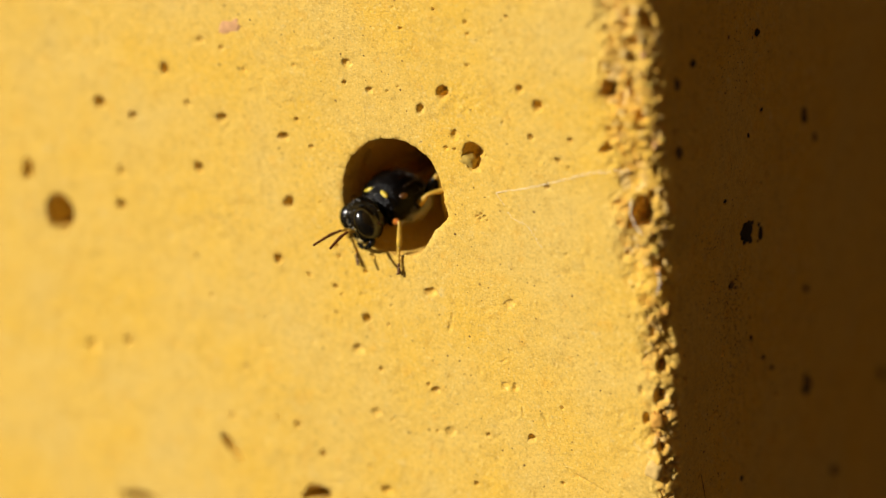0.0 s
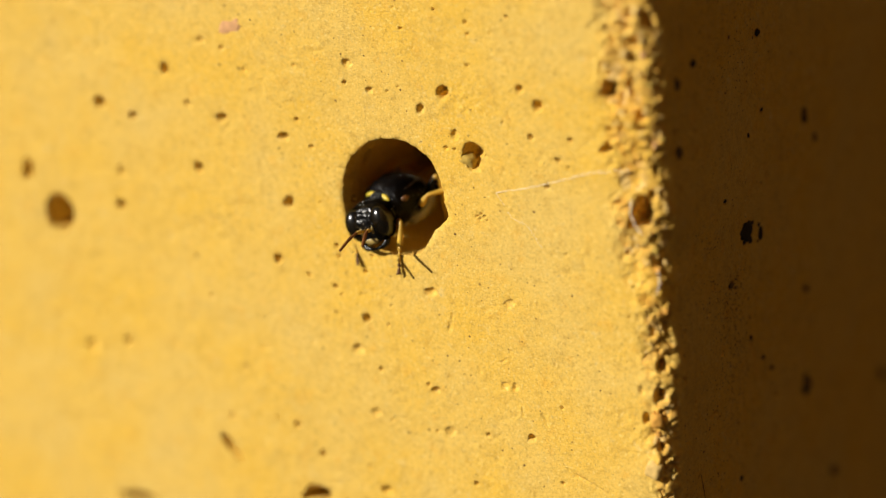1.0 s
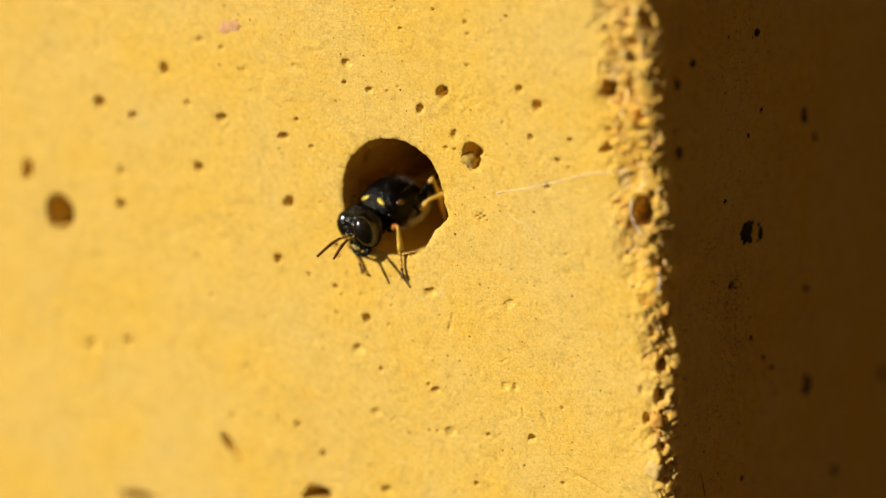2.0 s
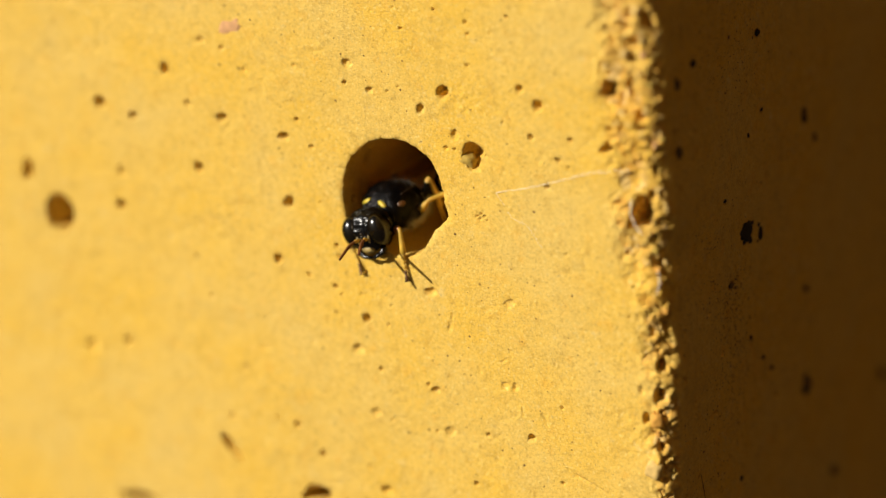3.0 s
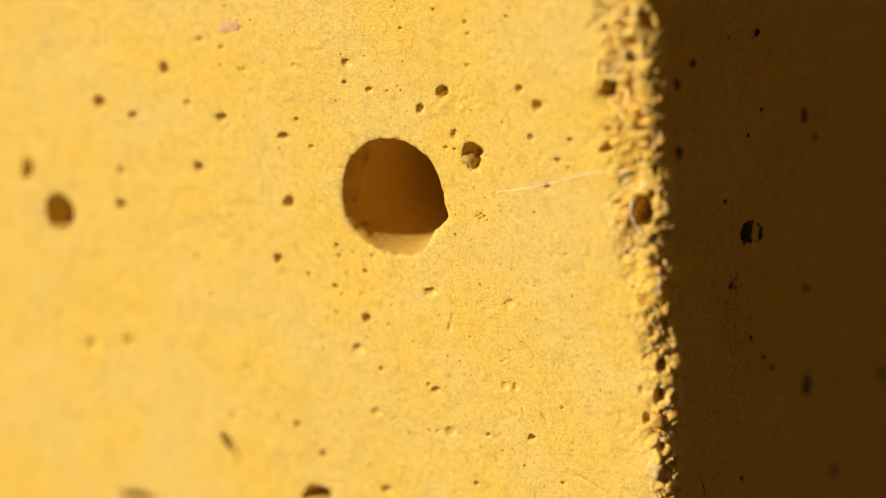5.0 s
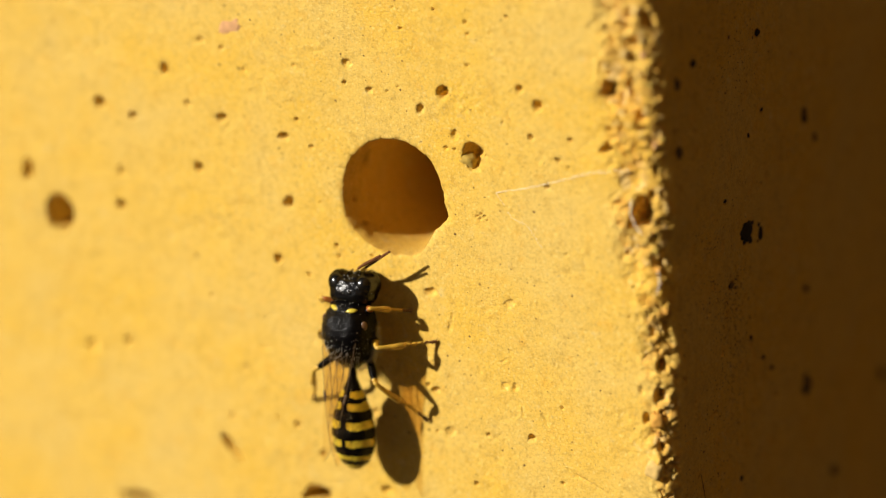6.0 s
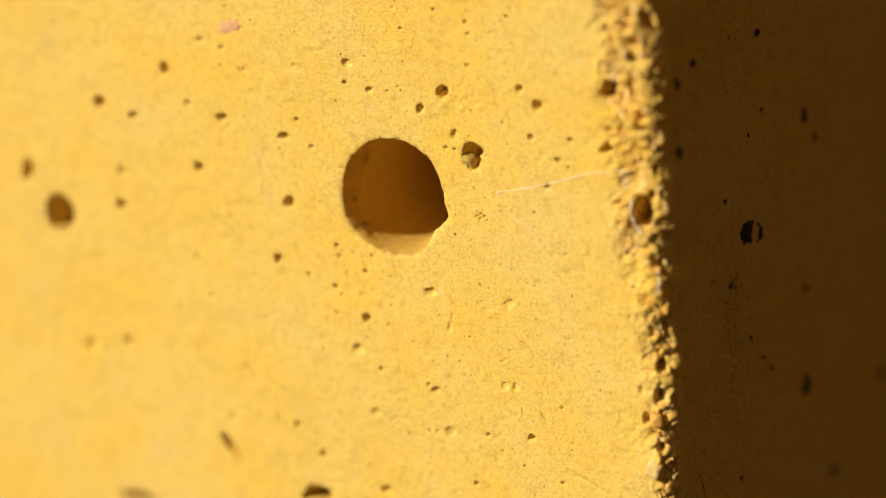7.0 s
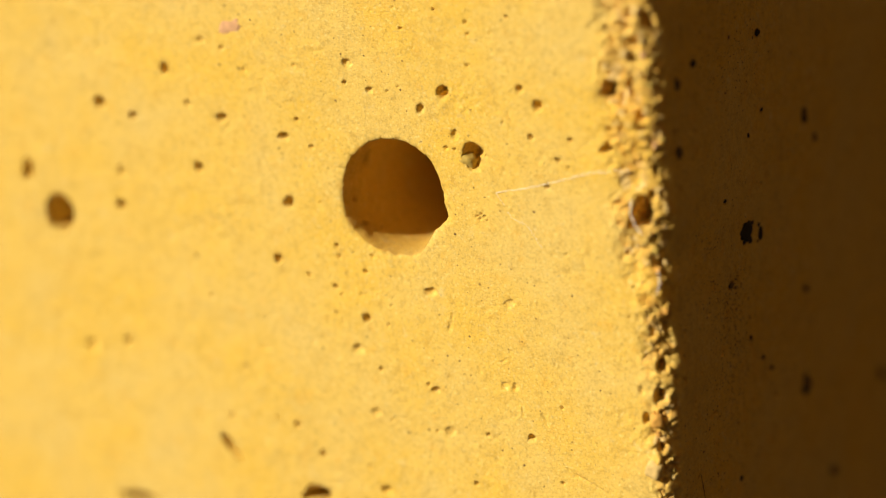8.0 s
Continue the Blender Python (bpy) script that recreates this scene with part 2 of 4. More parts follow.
def edge_pit(s, v, a, b, depth, turn=0.0):
    """A hollow in the broken arris; s goes on round the corner."""
    i = np.where((on_front | ((NU > 0) & ~on_side)) & (np.abs(PS - s) < 1.6 * max(a, b)))[0]
    j = np.where(np.abs(PV - v) < 1.6 * max(a, b))[0]
    sink(i, j, PS[i][:, None] - s, PV[j][None, :] - v, a, b, depth, turn)


def side_pit(y, v, a, b, depth, turn=0.0):
    i = np.where(on_side & (np.abs(PY - y) < 1.6 * max(a, b)))[0]
    j = np.where(np.abs(PV - v) < 1.6 * max(a, b))[0]
    sink(i, j, PY[i][:, None] - y, PV[j][None, :] - v, a, b, depth * 2.6, turn)


def sink(i, j, du, dv, a, b, depth, turn):
    if not len(i) or not len(j):
        return
    c, s = math.cos(radians(turn)), math.sin(radians(turn))
    x, y = (du * c + dv * s) / a, (dv * c - du * s) / b
    r = np.sqrt(x * x + y * y) * (1 + 0.30 * lattice(x * 1.1 + a * 91, y * 1.1 + b * 57, x * 0 + a * 13, 4) + 0.14 * lattice(x * 3 + b * 91, y * 3, x * 0 + a * 7, 14))
    shape = np.clip(1 - r ** 2.5, 0, 1) ** 0.7
    bottom = 1 + 0.45 * lattice(x * 2.6 + a * 31, y * 2.6, x * 0 + b * 29, 6)
    block = np.ix_(i, j)
    LIFT[block] -= depth * (a * b) ** 0.5 * 1.75 * shape * bottom
    LIFT[block] -= 0.05 * a * np.exp(-np.clip(r - 1, 0, 9) * 5) * (r >= 1)


surface()
pit(-0.17, -11.65, 0.40, 0.09, 0.17, -15)
pit(4.57, -8.55, 0.12, 0.32, 0.17, 25)
pit(2.95, -6.39, 0.12, 0.41, 0.15, -12)
pit(8.17, -10.80, 0.12, 0.47, 0.15, 25)
pit(10.28, -13.65, 0.93, 0.09, 0.17, -22)
pit(-0.43, -12.01, 0.20, 0.07, 0.20, 0)
pit(6.87, 4.70, 0.15, 0.32, 0.12, 10)
pit(9.49, -13.51, 0.33, 0.07, 0.15, -30)
pit(-3.42, -3.43, 0.15, 0.10, 0.80, 0)
pit(-1.46, -3.25, 0.17, 0.09, 0.70, 0)
pit(1.12, -2.77, 0.30, 0.09, 0.50, 10)
pit(3.08, -5.90, 0.10, 0.18, 0.40, 0)
pit(4.96, 1.84, 0.17, 0.12, 0.50, 0)
pit(5.90, -7.96, 0.26, 0.07, 0.30, 30)
pit(6.90, -10.51, 0.08, 0.26, 0.30, 10)
pit(4.80, -0.57, 0.08, 0.07, 1.20, 0)
pit(5.03, -0.43, 0.08, 0.07, 1.20, 0)
pit(5.22, -0.56, 0.08, 0.07, 1.20, 0)
pit(4.95, -0.70, 0.08, 0.07, 1.20, 0)
pit(5.37, -0.72, 0.07, 0.06, 1.20, 0)
pit(-20.65, -2.61, 0.89, 0.96, 3.00, 0)
pit(-22.59, -0.49, 0.33, 0.61, 0.90, -15)
pit(-17.63, 3.62, 0.36, 0.35, 1.00, 0)
pit(-15.58, 3.02, 0.25, 0.23, 1.00, 0)
pit(-13.38, 5.66, 0.26, 0.32, 1.10, 0)
pit(-16.74, -1.84, 0.26, 0.29, 1.10, 0)
pit(-16.48, -0.11, 0.26, 0.32, 0.40, 0)
pit(-11.69, 0.59, 0.30, 0.29, 1.20, 0)
pit(-10.08, 3.34, 0.30, 0.23, 0.90, 0)
pit(-12.12, 3.93, 0.17, 0.16, 0.70, 0)
pit(-11.02, 7.35, 0.22, 0.16, 0.80, 0)
pit(-9.80, 7.02, 0.15, 0.13, 0.80, 0)
pit(-6.33, 2.62, 0.33, 0.23, 0.90, 0)
pit(-6.30, -0.81, 0.30, 0.34, 1.10, 0)
pit(-7.13, -3.90, 0.26, 0.26, 0.90, 0)
pit(-5.48, 3.60, 0.15, 0.13, 0.90, 0)
pit(-4.70, 2.22, 0.15, 0.12, 0.90, 0)
pit(-2.33, 6.68, 0.28, 0.26, 0.45, 0)
pit(-1.09, 5.41, 0.20, 0.16, 0.70, 0)
pit(3.10, 5.57, 0.38, 0.38, 0.80, 0)
pit(1.82, 4.64, 0.25, 0.26, 0.60, 0)
pit(3.70, 3.46, 0.25, 0.28, 0.40, 0)
pit(4.65, 2.56, 0.60, 0.67, 0.90, -15)
pit(8.51, 5.31, 0.28, 0.32, 0.70, 0)
pit(7.54, 6.11, 0.20, 0.19, 0.50, 0)
pit(8.02, 3.71, 0.17, 0.15, 1.00, 0)
pit(4.63, 9.22, 0.12, 0.10, 1.20, 0)
pit(0.92, 8.70, 0.12, 0.09, 1.20, 0)
pit(-3.55, -2.85, 0.13, 0.13, 1.20, 0)
pit(-1.92, -4.06, 0.13, 0.13, 1.20, 0)
pit(-3.73, -5.01, 0.15, 0.13, 1.20, 0)
pit(-5.29, -4.54, 0.13, 0.12, 1.00, 0)
pit(1.86, -4.79, 0.40, 0.23, 0.40, 0)
pit(-1.97, -6.51, 0.25, 0.25, 0.90, 0)
pit(-2.55, -8.19, 0.36, 0.28, 0.35, 0)
pit(-1.26, -9.13, 0.13, 0.12, 1.30, 0)
pit(1.51, -9.66, 0.13, 0.12, 0.90, 0)
pit(1.89, -9.92, 0.28, 0.22, 0.55, 0)
pit(-1.71, -11.50, 0.30, 0.23, 0.35, 0)
pit(2.67, -12.01, 0.33, 0.25, 0.35, 0)
pit(7.32, -11.82, 0.22, 0.19, 0.50, 0)
pit(-5.08, -14.12, 0.20, 0.20, 1.00, 0)
pit(-1.32, -15.64, 0.33, 0.23, 0.70, 0)
pit(-5.55, -16.42, 0.76, 0.50, 2.00, 0)
pit(-16.79, -17.98, 1.06, 0.29, 2.00, 0)
pit(-10.82, -14.34, 0.22, 0.86, 0.85, 42)
pit(-19.20, -9.74, 0.43, 0.41, 0.30, 0)
pit(-16.87, -9.34, 0.26, 0.25, 0.60, 0)
pit(-10.55, -12.67, 0.17, 0.15, 0.80, 0)
pit(-6.51, -12.73, 0.15, 0.13, 0.80, 0)
pit(-11.34, -6.25, 0.15, 0.13, 0.70, 0)
pit(-12.16, -4.20, 0.13, 0.12, 0.70, 0)
pit(4.01, -14.61, 0.13, 0.12, 1.20, 0)
pit(9.02, -13.98, 0.12, 0.10, 1.20, 0)
pit(4.84, -11.93, 0.10, 0.09, 1.20, 0)
pit(6.38, -4.92, 0.30, 0.23, 0.25, 0)
pit(5.93, -9.23, 0.23, 0.23, 0.30, 0)
pit(6.55, -9.19, 0.20, 0.18, 0.30, 0)
pit(9.58, 2.64, 0.15, 0.13, 0.80, 0)
pit(8.85, 1.30, 0.13, 0.13, 0.90, 0)
pit(10.26, 3.75, 0.13, 0.13, 0.90, 0)
pit(4.64, 7.07, 0.12, 0.10, 1.00, 0)
pit(-2.52, 5.71, 0.12, 0.12, 1.20, 0)
pit(3.17, 2.79, 0.13, 0.10, 1.00, 0)
pit(-8.51, 5.94, 0.14, 0.13, 0.70, 0)
pit(-5.46, 6.38, 0.10, 0.10, 0.70, 0)
pit(8.85, 1.28, 0.13, 0.12, 1.00, 0)
pit(9.45, 2.67, 0.13, 0.12, 0.90, 0)
pit(10.22, 3.69, 0.11, 0.10, 0.90, 0)
pit(7.51, 6.08, 0.24, 0.23, 0.35, 0)
pit(-6.57, -12.67, 0.17, 0.16, 0.70, 0)
pit(4.87, -11.92, 0.08, 0.08, 1.10, 0)
pit(-0.68, -6.73, 0.08, 0.08, 1.20, 0)
pit(-2.27, -14.54, 0.10, 0.10, 0.90, 0)
pit(6.53, 4.34, 0.12, 0.11, 0.60, 0)
pit(2.86, 9.76, 0.09, 0.09, 1.10, 0)
pit(-2.52, 5.71, 0.10, 0.10, 0.90, 0)
pit(7.38, -11.80, 0.17, 0.16, 0.50, 0)
pit(-5.26, -8.14, 0.10, 0.10, 0.60, 0)
pit(6.47, -9.37, 0.16, 0.15, 0.40, 0)
edge_pit(14.04, 0.33, 0.60, 0.79, 2.60, -20)
edge_pit(14.60, 1.29, 0.30, 0.29, 1.50, 0)
edge_pit(12.23, 3.48, 0.40, 0.26, 1.10, 35)
edge_pit(13.56, 6.63, 0.22, 0.56, 1.20, -8)
edge_pit(13.59, 10.23, 0.17, 0.32, 0.80, 0)
edge_pit(14.69, 9.92, 0.36, 0.67, 0.90, 35)
edge_pit(14.75, 6.91, 0.20, 0.38, 0.80, 35)
edge_pit(14.06, 5.25, 0.20, 0.47, 0.90, -10)
edge_pit(14.06, 4.55, 0.26, 0.20, 1.00, 0)
edge_pit(14.26, 3.53, 0.23, 0.15, 0.80, 0)
edge_pit(14.90, 2.55, 0.26, 0.23, 0.90, 0)
edge_pit(13.05, 4.55, 0.17, 0.29, 0.60, -20)
edge_pit(14.69, -8.75, 0.40, 0.50, 1.50, 25)
edge_pit(14.80, -7.29, 0.36, 0.35, 1.20, 0)
edge_pit(13.81, -10.04, 0.23, 0.29, 1.10, 0)
edge_pit(14.65, -11.45, 0.26, 0.26, 1.20, 20)
edge_pit(13.09, -1.74, 0.13, 0.15, 0.80, 0)
edge_pit(12.64, 0.77, 0.23, 0.12, 0.60, 0)
edge_pit(12.16, 7.56, 0.15, 0.44, 0.30, -10)
edge_pit(12.98, 5.81, 0.17, 0.29, 0.35, 0)
edge_pit(14.24, -5.55, 0.17, 0.26, 0.60, 30)
edge_pit(13.65, -8.64, 0.17, 0.23, 0.50, 20)
edge_pit(14.42, -12.62, 0.17, 0.20, 0.50, 0)
side_pit(10.84, 7.14, 0.25, 0.19, 1.00)
side_pit(3.70, 7.08, 0.22, 0.18, 1.00)
side_pit(8.91, -2.66, 0.71, 0.47, 1.10)
side_pit(10.43, -3.13, 0.22, 0.35, 0.60)
side_pit(7.09, -4.98, 0.25, 0.20, 0.40)
side_pit(10.97, 3.17, 0.16, 0.13, 1.00)
side_pit(9.42, 2.18, 0.14, 0.13, 1.00)
side_pit(6.63, -0.52, 0.16, 0.13, 1.00)
side_pit(9.06, -8.26, 0.16, 0.15, 1.00)
side_pit(10.41, -9.66, 0.16, 0.13, 1.00)
side_pit(11.35, -10.47, 0.19, 0.13, 1.00)
side_pit(18.46, -18.21, 0.38, 0.29, 1.00)
side_pit(15.35, -12.53, 0.41, 0.64, 0.25)
side_pit(15.93, 1.73, 0.25, 0.44, 0.70)
side_pit(17.14, 0.32, 0.27, 0.22, 0.80)
side_pit(2.02, 6.41, 0.22, 0.32, 0.60)
side_pit(1.96, 3.06, 0.25, 0.29, 0.50)
side_pit(7.49, -15.24, 0.16, 0.18, 0.90)
side_pit(15.66, -7.43, 0.25, 0.20, 0.80)
side_pit(24.91, -14.65, 0.33, 0.32, 0.80)
chance = random.Random(5)
for k in range(230):      # fine pores
    size = 0.040 + 0.055 * chance.random() ** 3
    pit(chance.uniform(-24, 14), chance.uniform(-19, 12), size, size * chance.uniform(0.8, 1.2), chance.uniform(0.5, 1.3))
for k in range(110):
    size = 0.05 + 0.10 * chance.random() ** 3
    side_pit(min(24, 0.8 + chance.expovariate(0.14)), chance.uniform(-19, 12), size * 1.3, size, chance.uniform(0.6, 1.3))


def rim(angle):
    """The drilled hole's radius at its mouth; it is chipped below on one side."""
    a = np.asarray(angle)
    chip = 0.17 * np.exp(-((a + 0.25) / 0.13) ** 2) + 0.10 * np.exp(-((a + 1.2) / 0.2) ** 2) - 0.26 * np.exp(-((a + 0.68) / 0.22) ** 2) - 0.09 * np.exp(-((a - 0.12) / 0.3) ** 2) + 0.20 * np.exp(-((a + 2.5) / 0.45) ** 2)
    return HOLE + chip + 0.05 * lattice(np.cos(a) * 3, np.sin(a) * 3, a * 0, 3) + 0.045 * lattice(np.cos(a) * 11, np.sin(a) * 11, a * 0, 13) + 0.018 * lattice(np.cos(a) * 29, np.sin(a) * 29, a * 0, 23)


def concrete_block():
    global LIFT
    around, wide = np.arctan2(V, U), np.hypot(U, V)
    edge = rim(around)
    LIFT -= on_front[:, None] * 0.12 * np.exp(-np.clip(wide - edge, 0, 9) / 0.13) * (0.7 + 0.6 * lattice(U * 4, V * 4, U * 0, 2) + 0.5 * lattice(U * 10, V * 10, U * 0, 12))
    x, y, z = U + LIFT * NU[:, None], Y + LIFT * NY[:, None], V.copy()
    inside = on_front[:, None] & (wide < edge)
    # quads, closed round the profile
    i0 = np.arange(NS)[:, None] * NZ
    i1 = ((np.arange(NS) + 1) % NS)[:, None] * NZ
    j = np.arange(NZ - 1)[None, :]
    quads = np.stack([i0 + j, i1 + j, i1 + j + 1, i0 + j + 1], -1).reshape(-1, 4)
    gone = inside.ravel()[quads].any(1)
    kept = quads[~gone]
    lip = np.intersect1d(np.unique(quads[gone]), np.unique(kept))
    lip = lip[np.argsort(np.arctan2(V.ravel()[lip], U.ravel()[lip]))]
    angle = np.arctan2(V.ravel()[lip], U.ravel()[lip])
    x.ravel()[lip], z.ravel()[lip] = rim(angle) * np.cos(angle), rim(angle) * np.sin(angle)
    verts = np.stack([x, y, z], -1).reshape(-1, 3)
    # the bore: rings from the mouth inwards
    rings, count = [lip], len(lip)
    mouth = verts[lip, 1]
    depths = [0.06, 0.14, 0.25, 0.4] + [0.6 + 0.16 * k for k in range(60)] + [10.6 + 1.2 * k for k in range(18)]
    for d in depths:
        fade = math.exp(-d / 0.5)
        p = (np.cos(angle) * HOLE, np.full(count, d), np.sin(angle) * HOLE)
        r = (HOLE - 0.03) * (1 - fade) + rim(angle) * fade + 0.03 * fractal(p, 0.8, 3, 51) + 0.012 * math.sin(d * 9)
        for a, deep, wide, long, sunk in ((2.68, 1.9, 0.55, 0.20, 0.8), (-2.95, 1.0, 0.12, 0.16, 0.6), (-2.5, 1.1, 0.12, 0.16, 0.6)):
            way = np.angle(np.exp(1j * (angle - a))) * HOLE
            r = r + sunk * np.exp(-((way / wide) ** 2 + ((d - deep - 0.4 * way) / long) ** 2) ** 2)
        start = len(verts)
        verts = np.vstack([verts, np.stack([np.cos(angle) * r, mouth * fade + d, np.sin(angle) * r], -1)])
        rings.append(np.arange(start, start + count))
    bore = [np.stack([a, np.roll(a, -1), np.roll(b, -1), b], -1) for a, b in zip(rings[:-1], rings[1:])]
    quads = np.vstack([kept] + bore)
    caps = [rings[-1].tolist(), (np.arange(NS) * NZ).tolist()[::-1], (np.arange(NS) * NZ + NZ - 1).tolist()]
    verts = verts * MM + np.array([0, 0, AXIS])
    used = np.zeros(len(verts), bool)
    used[quads.ravel()] = True
    for c in caps:
        used[c] = True
    index = np.cumsum(used) - 1
    me = bpy.data.meshes.new("body")
    me.from_pydata(verts[used].tolist(), [], index[quads].tolist() + [index[c].tolist() for c in caps])
    me.materials.append(CONCRETE)
    me.materials.append(BORE)
    me.materials.append(BROKEN)
    me.polygons.foreach_set("material_index", np.where(BAND.ravel()[kept].mean(1) > 0.85, 2, 0).tolist() + [1] * (len(quads) - len(kept)) + [1, 0, 0])
    me.polygons.foreach_set("use_smooth", [True] * len(me.polygons))
    block = tagged(new("concrete_block"), "sunlit ochre-yellow concrete block with pores and a drilled hole", "block")
    body = new("body", me)
    body.parent = block
    return block


block = concrete_block()


# ---- the wasp: mm, +y ahead, +z its back ----
WM = 1.15 * MM


def loft(bm, rings, n=32, power=2.0, mat=0):
    """A closed skin over rings (y, z, half width, half height)."""
    made = []
    for y, z, rx, rz in rings:
        ring = []
        for k in range(n):
            a = 2 * math.pi * k / n
            c, s = math.cos(a), math.sin(a)
            cx = math.copysign(abs(c) ** (2 / power), c)
            sz = math.copysign(abs(s) ** (2 / power), s)
            ring.append(bm.verts.new((rx * cx * WM, y * WM, (z + rz * sz) * WM)))
        made.append(ring)
    faces = []
    for a, b in zip(made[:-1], made[1:]):
        for k in range(n):
            f = bm.faces.new((a[k], a[(k + 1) % n], b[(k + 1) % n], b[k]))
            f.material_index = mat
            faces.append(f)
    bm.faces.new(made[0][::-1])
    bm.faces.new(made[-1])
    return made


def curve_rings(stops, steps=5):
    """Smoothly interpolated ring rows."""
    out = []
    rows = [stops[0]] + list(stops) + [stops[-1]]
    for a, b, c, d in zip(rows, rows[1:], rows[2:], rows[3:]):
        for k in range(steps):
            t = k / steps
            out.append(tuple(0.5 * (2 * q + (r - p) * t + (2 * p - 5 * q + 4 * r - s) * t * t + (3 * q - p - 3 * r + s) * t ** 3)
                             for p, q, r, s in zip(a, b, c, d)))
    return out + [tuple(stops[-1])]


def blob(bm, centre, radii, turn=(0, 0, 0), segments=24, power=2.0):
    made = bmesh.ops.create_uvsphere(bm, u_segments=segments, v_segments=segments // 2, radius=1.0)
    m = pose(centre[0] * WM, centre[1] * WM, centre[2] * WM, *turn) @ Matrix.Diagonal((radii[0] * WM, radii[1] * WM, radii[2] * WM, 1))
    for v in made["verts"]:
        v.co = m @ v.co
    return made["verts"]


def tube(bm, points, radii, n=10):
    """A bent tube through points, in mm."""
    pts = [Vector(p) * WM for p in points]
    side, last = None, None
    for k, (p, r) in enumerate(zip(pts, radii)):
        way = (pts[min(k + 1, len(pts) - 1)] - pts[max(k - 1, 0)]).normalized()
        if side is None:
            side = way.orthogonal().normalized()
        side = (side - way * side.dot(way)).normalized()
        up = way.cross(side)
        ring = [bm.verts.new(p + (side * math.cos(2 * math.pi * i / n) + up * math.sin(2 * math.pi * i / n)) * r * WM) for i in range(n)]
        if last:
            for i in range(n):
                bm.faces.new((last[i], last[(i + 1) % n], ring[(i + 1) % n], ring[i]))
        else:
            bm.faces.new(ring[::-1])
        last = ring
    bm.faces.new(last)


def roughen(bm, size, amount, seed=0.0):
    bm.normal_update()
    moves = [(v, v.normal * amount * WM * noise.noise(v.co / (size * WM) + Vector((seed, seed, 0)))) for v in bm.verts]
    for v, d in moves:
        v.co += d


def hairs(bm, count, centre, radii, length, back, seed, keep):
    """Short tapered hairs on an ellipsoid where keep(direction) holds."""
    dice = random.Random(seed)
    done = 0
    while done < count:
        d = Vector((dice.gauss(0, 1), dice.gauss(0, 1), dice.gauss(0, 1))).normalized()
        if not keep(d):
            continue
        done += 1
        root = Vector(tuple(c + r * x for c, r, x in zip(centre, radii, d)))
        out = (Vector(tuple(x / r for x, r in zip(d, radii))).normalized() + Vector(back) * dice.uniform(0.3, 1.0)
               + Vector((dice.gauss(0, 0.2), dice.gauss(0, 0.2), dice.gauss(0, 0.2)))).normalized()
        long = length * dice.uniform(0.6, 1.3)
        side = out.orthogonal().normalized() * 0.008
        across = out.cross(side)
        base = [bm.verts.new((root + w) * WM) for w in (side, -side * 0.5 + across * 0.87, -side * 0.5 - across * 0.87)]
        tip = bm.verts.new((root + out * long) * WM)
        for k in range(3):
            bm.faces.new((base[k], base[(k + 1) % 3], tip))


HAIR = chitin("pale_hair", (0.62, 0.56, 0.46), 0.40)
NECK, WAIST = Vector((0, 1.2, 0.0)), Vector((0, -1.62, -0.25))


def wasp_thorax(w):
    bm = bmesh.new()
    loft(bm, curve_rings([(1.5, -0.1, 0.32, 0.35), (1.38, 0.0, 0.70, 0.58), (1.15, 0.08, 0.92, 0.80), (0.75, 0.15, 1.12, 1.00),
                          (0.2, 0.18, 1.20, 1.12), (-0.4, 0.14, 1.15, 1.08), (-0.85, 0.04, 0.98, 0.96), (-1.25, -0.08, 0.76, 0.78),
                          (-1.55, -0.2, 0.40, 0.45), (-1.68, -0.25, 0.2, 0.24)]), 40, 2.2)
    for v in bm.verts:            # grooves between the plates of the back
        y = v.co.y / WM
        top = max(0.0, v.co.z / WM) / 1.3
        v.co *= 1 - 0.06 * top * (math.exp(-((y - 1.02) / 0.07) ** 2) + 0.9 * math.exp(-((y + 0.42) / 0.06) ** 2) + 1.1 * math.exp(-((y + 0.78) / 0.07) ** 2))
    roughen(bm, 0.16, 0.05, 2.0)
    roughen(bm, 0.07, 0.025, 5.0)
    thorax = part("thorax", bm, BLACK, w)
    for s in (-1, 1):
        bm = bmesh.new()
        blob(bm, (0.45 * s, 1.14, 0.78), (0.25, 0.11, 0.08), (-28, 24 * s, 12 * s), 16)
        part("collar_spot", bm, YELLOW, thorax, "bright yellow collar spot")
        bm = bmesh.new()
        blob(bm, (1.01 * s, 0.52, 0.62), (0.17, 0.24, 0.12), (0, 35 * s, 0), 14)
        part("wing_scale", bm, BROWN, thorax, "brown wing-base scale")
        bm = bmesh.new()
        blob(bm, (0.86 * s, 1.12, 0.12), (0.17, 0.16, 0.24), (0, 20 * s, 15 * s), 14)
        part("shoulder_lobe", bm, BLACK, thorax)
    bm = bmesh.new()
    hairs(bm, 700, (0, -0.05, 0.1), (1.17, 1.55, 1.13), 0.13, (0, -0.7, 0), 3, lambda d: d.z > 0.1 or abs(d.x) > 0.5)
    hairs(bm, 1500, (0, -0.4, -0.05), (1.12, 1.3, 1.0), 0.34, (0, -0.4, -0.5), 4, lambda d: d.z < 0.1 and abs(d.x) > 0.3)
    part("hair", bm, HAIR, thorax, "fine pale hairs")["kind"] = "stuff"


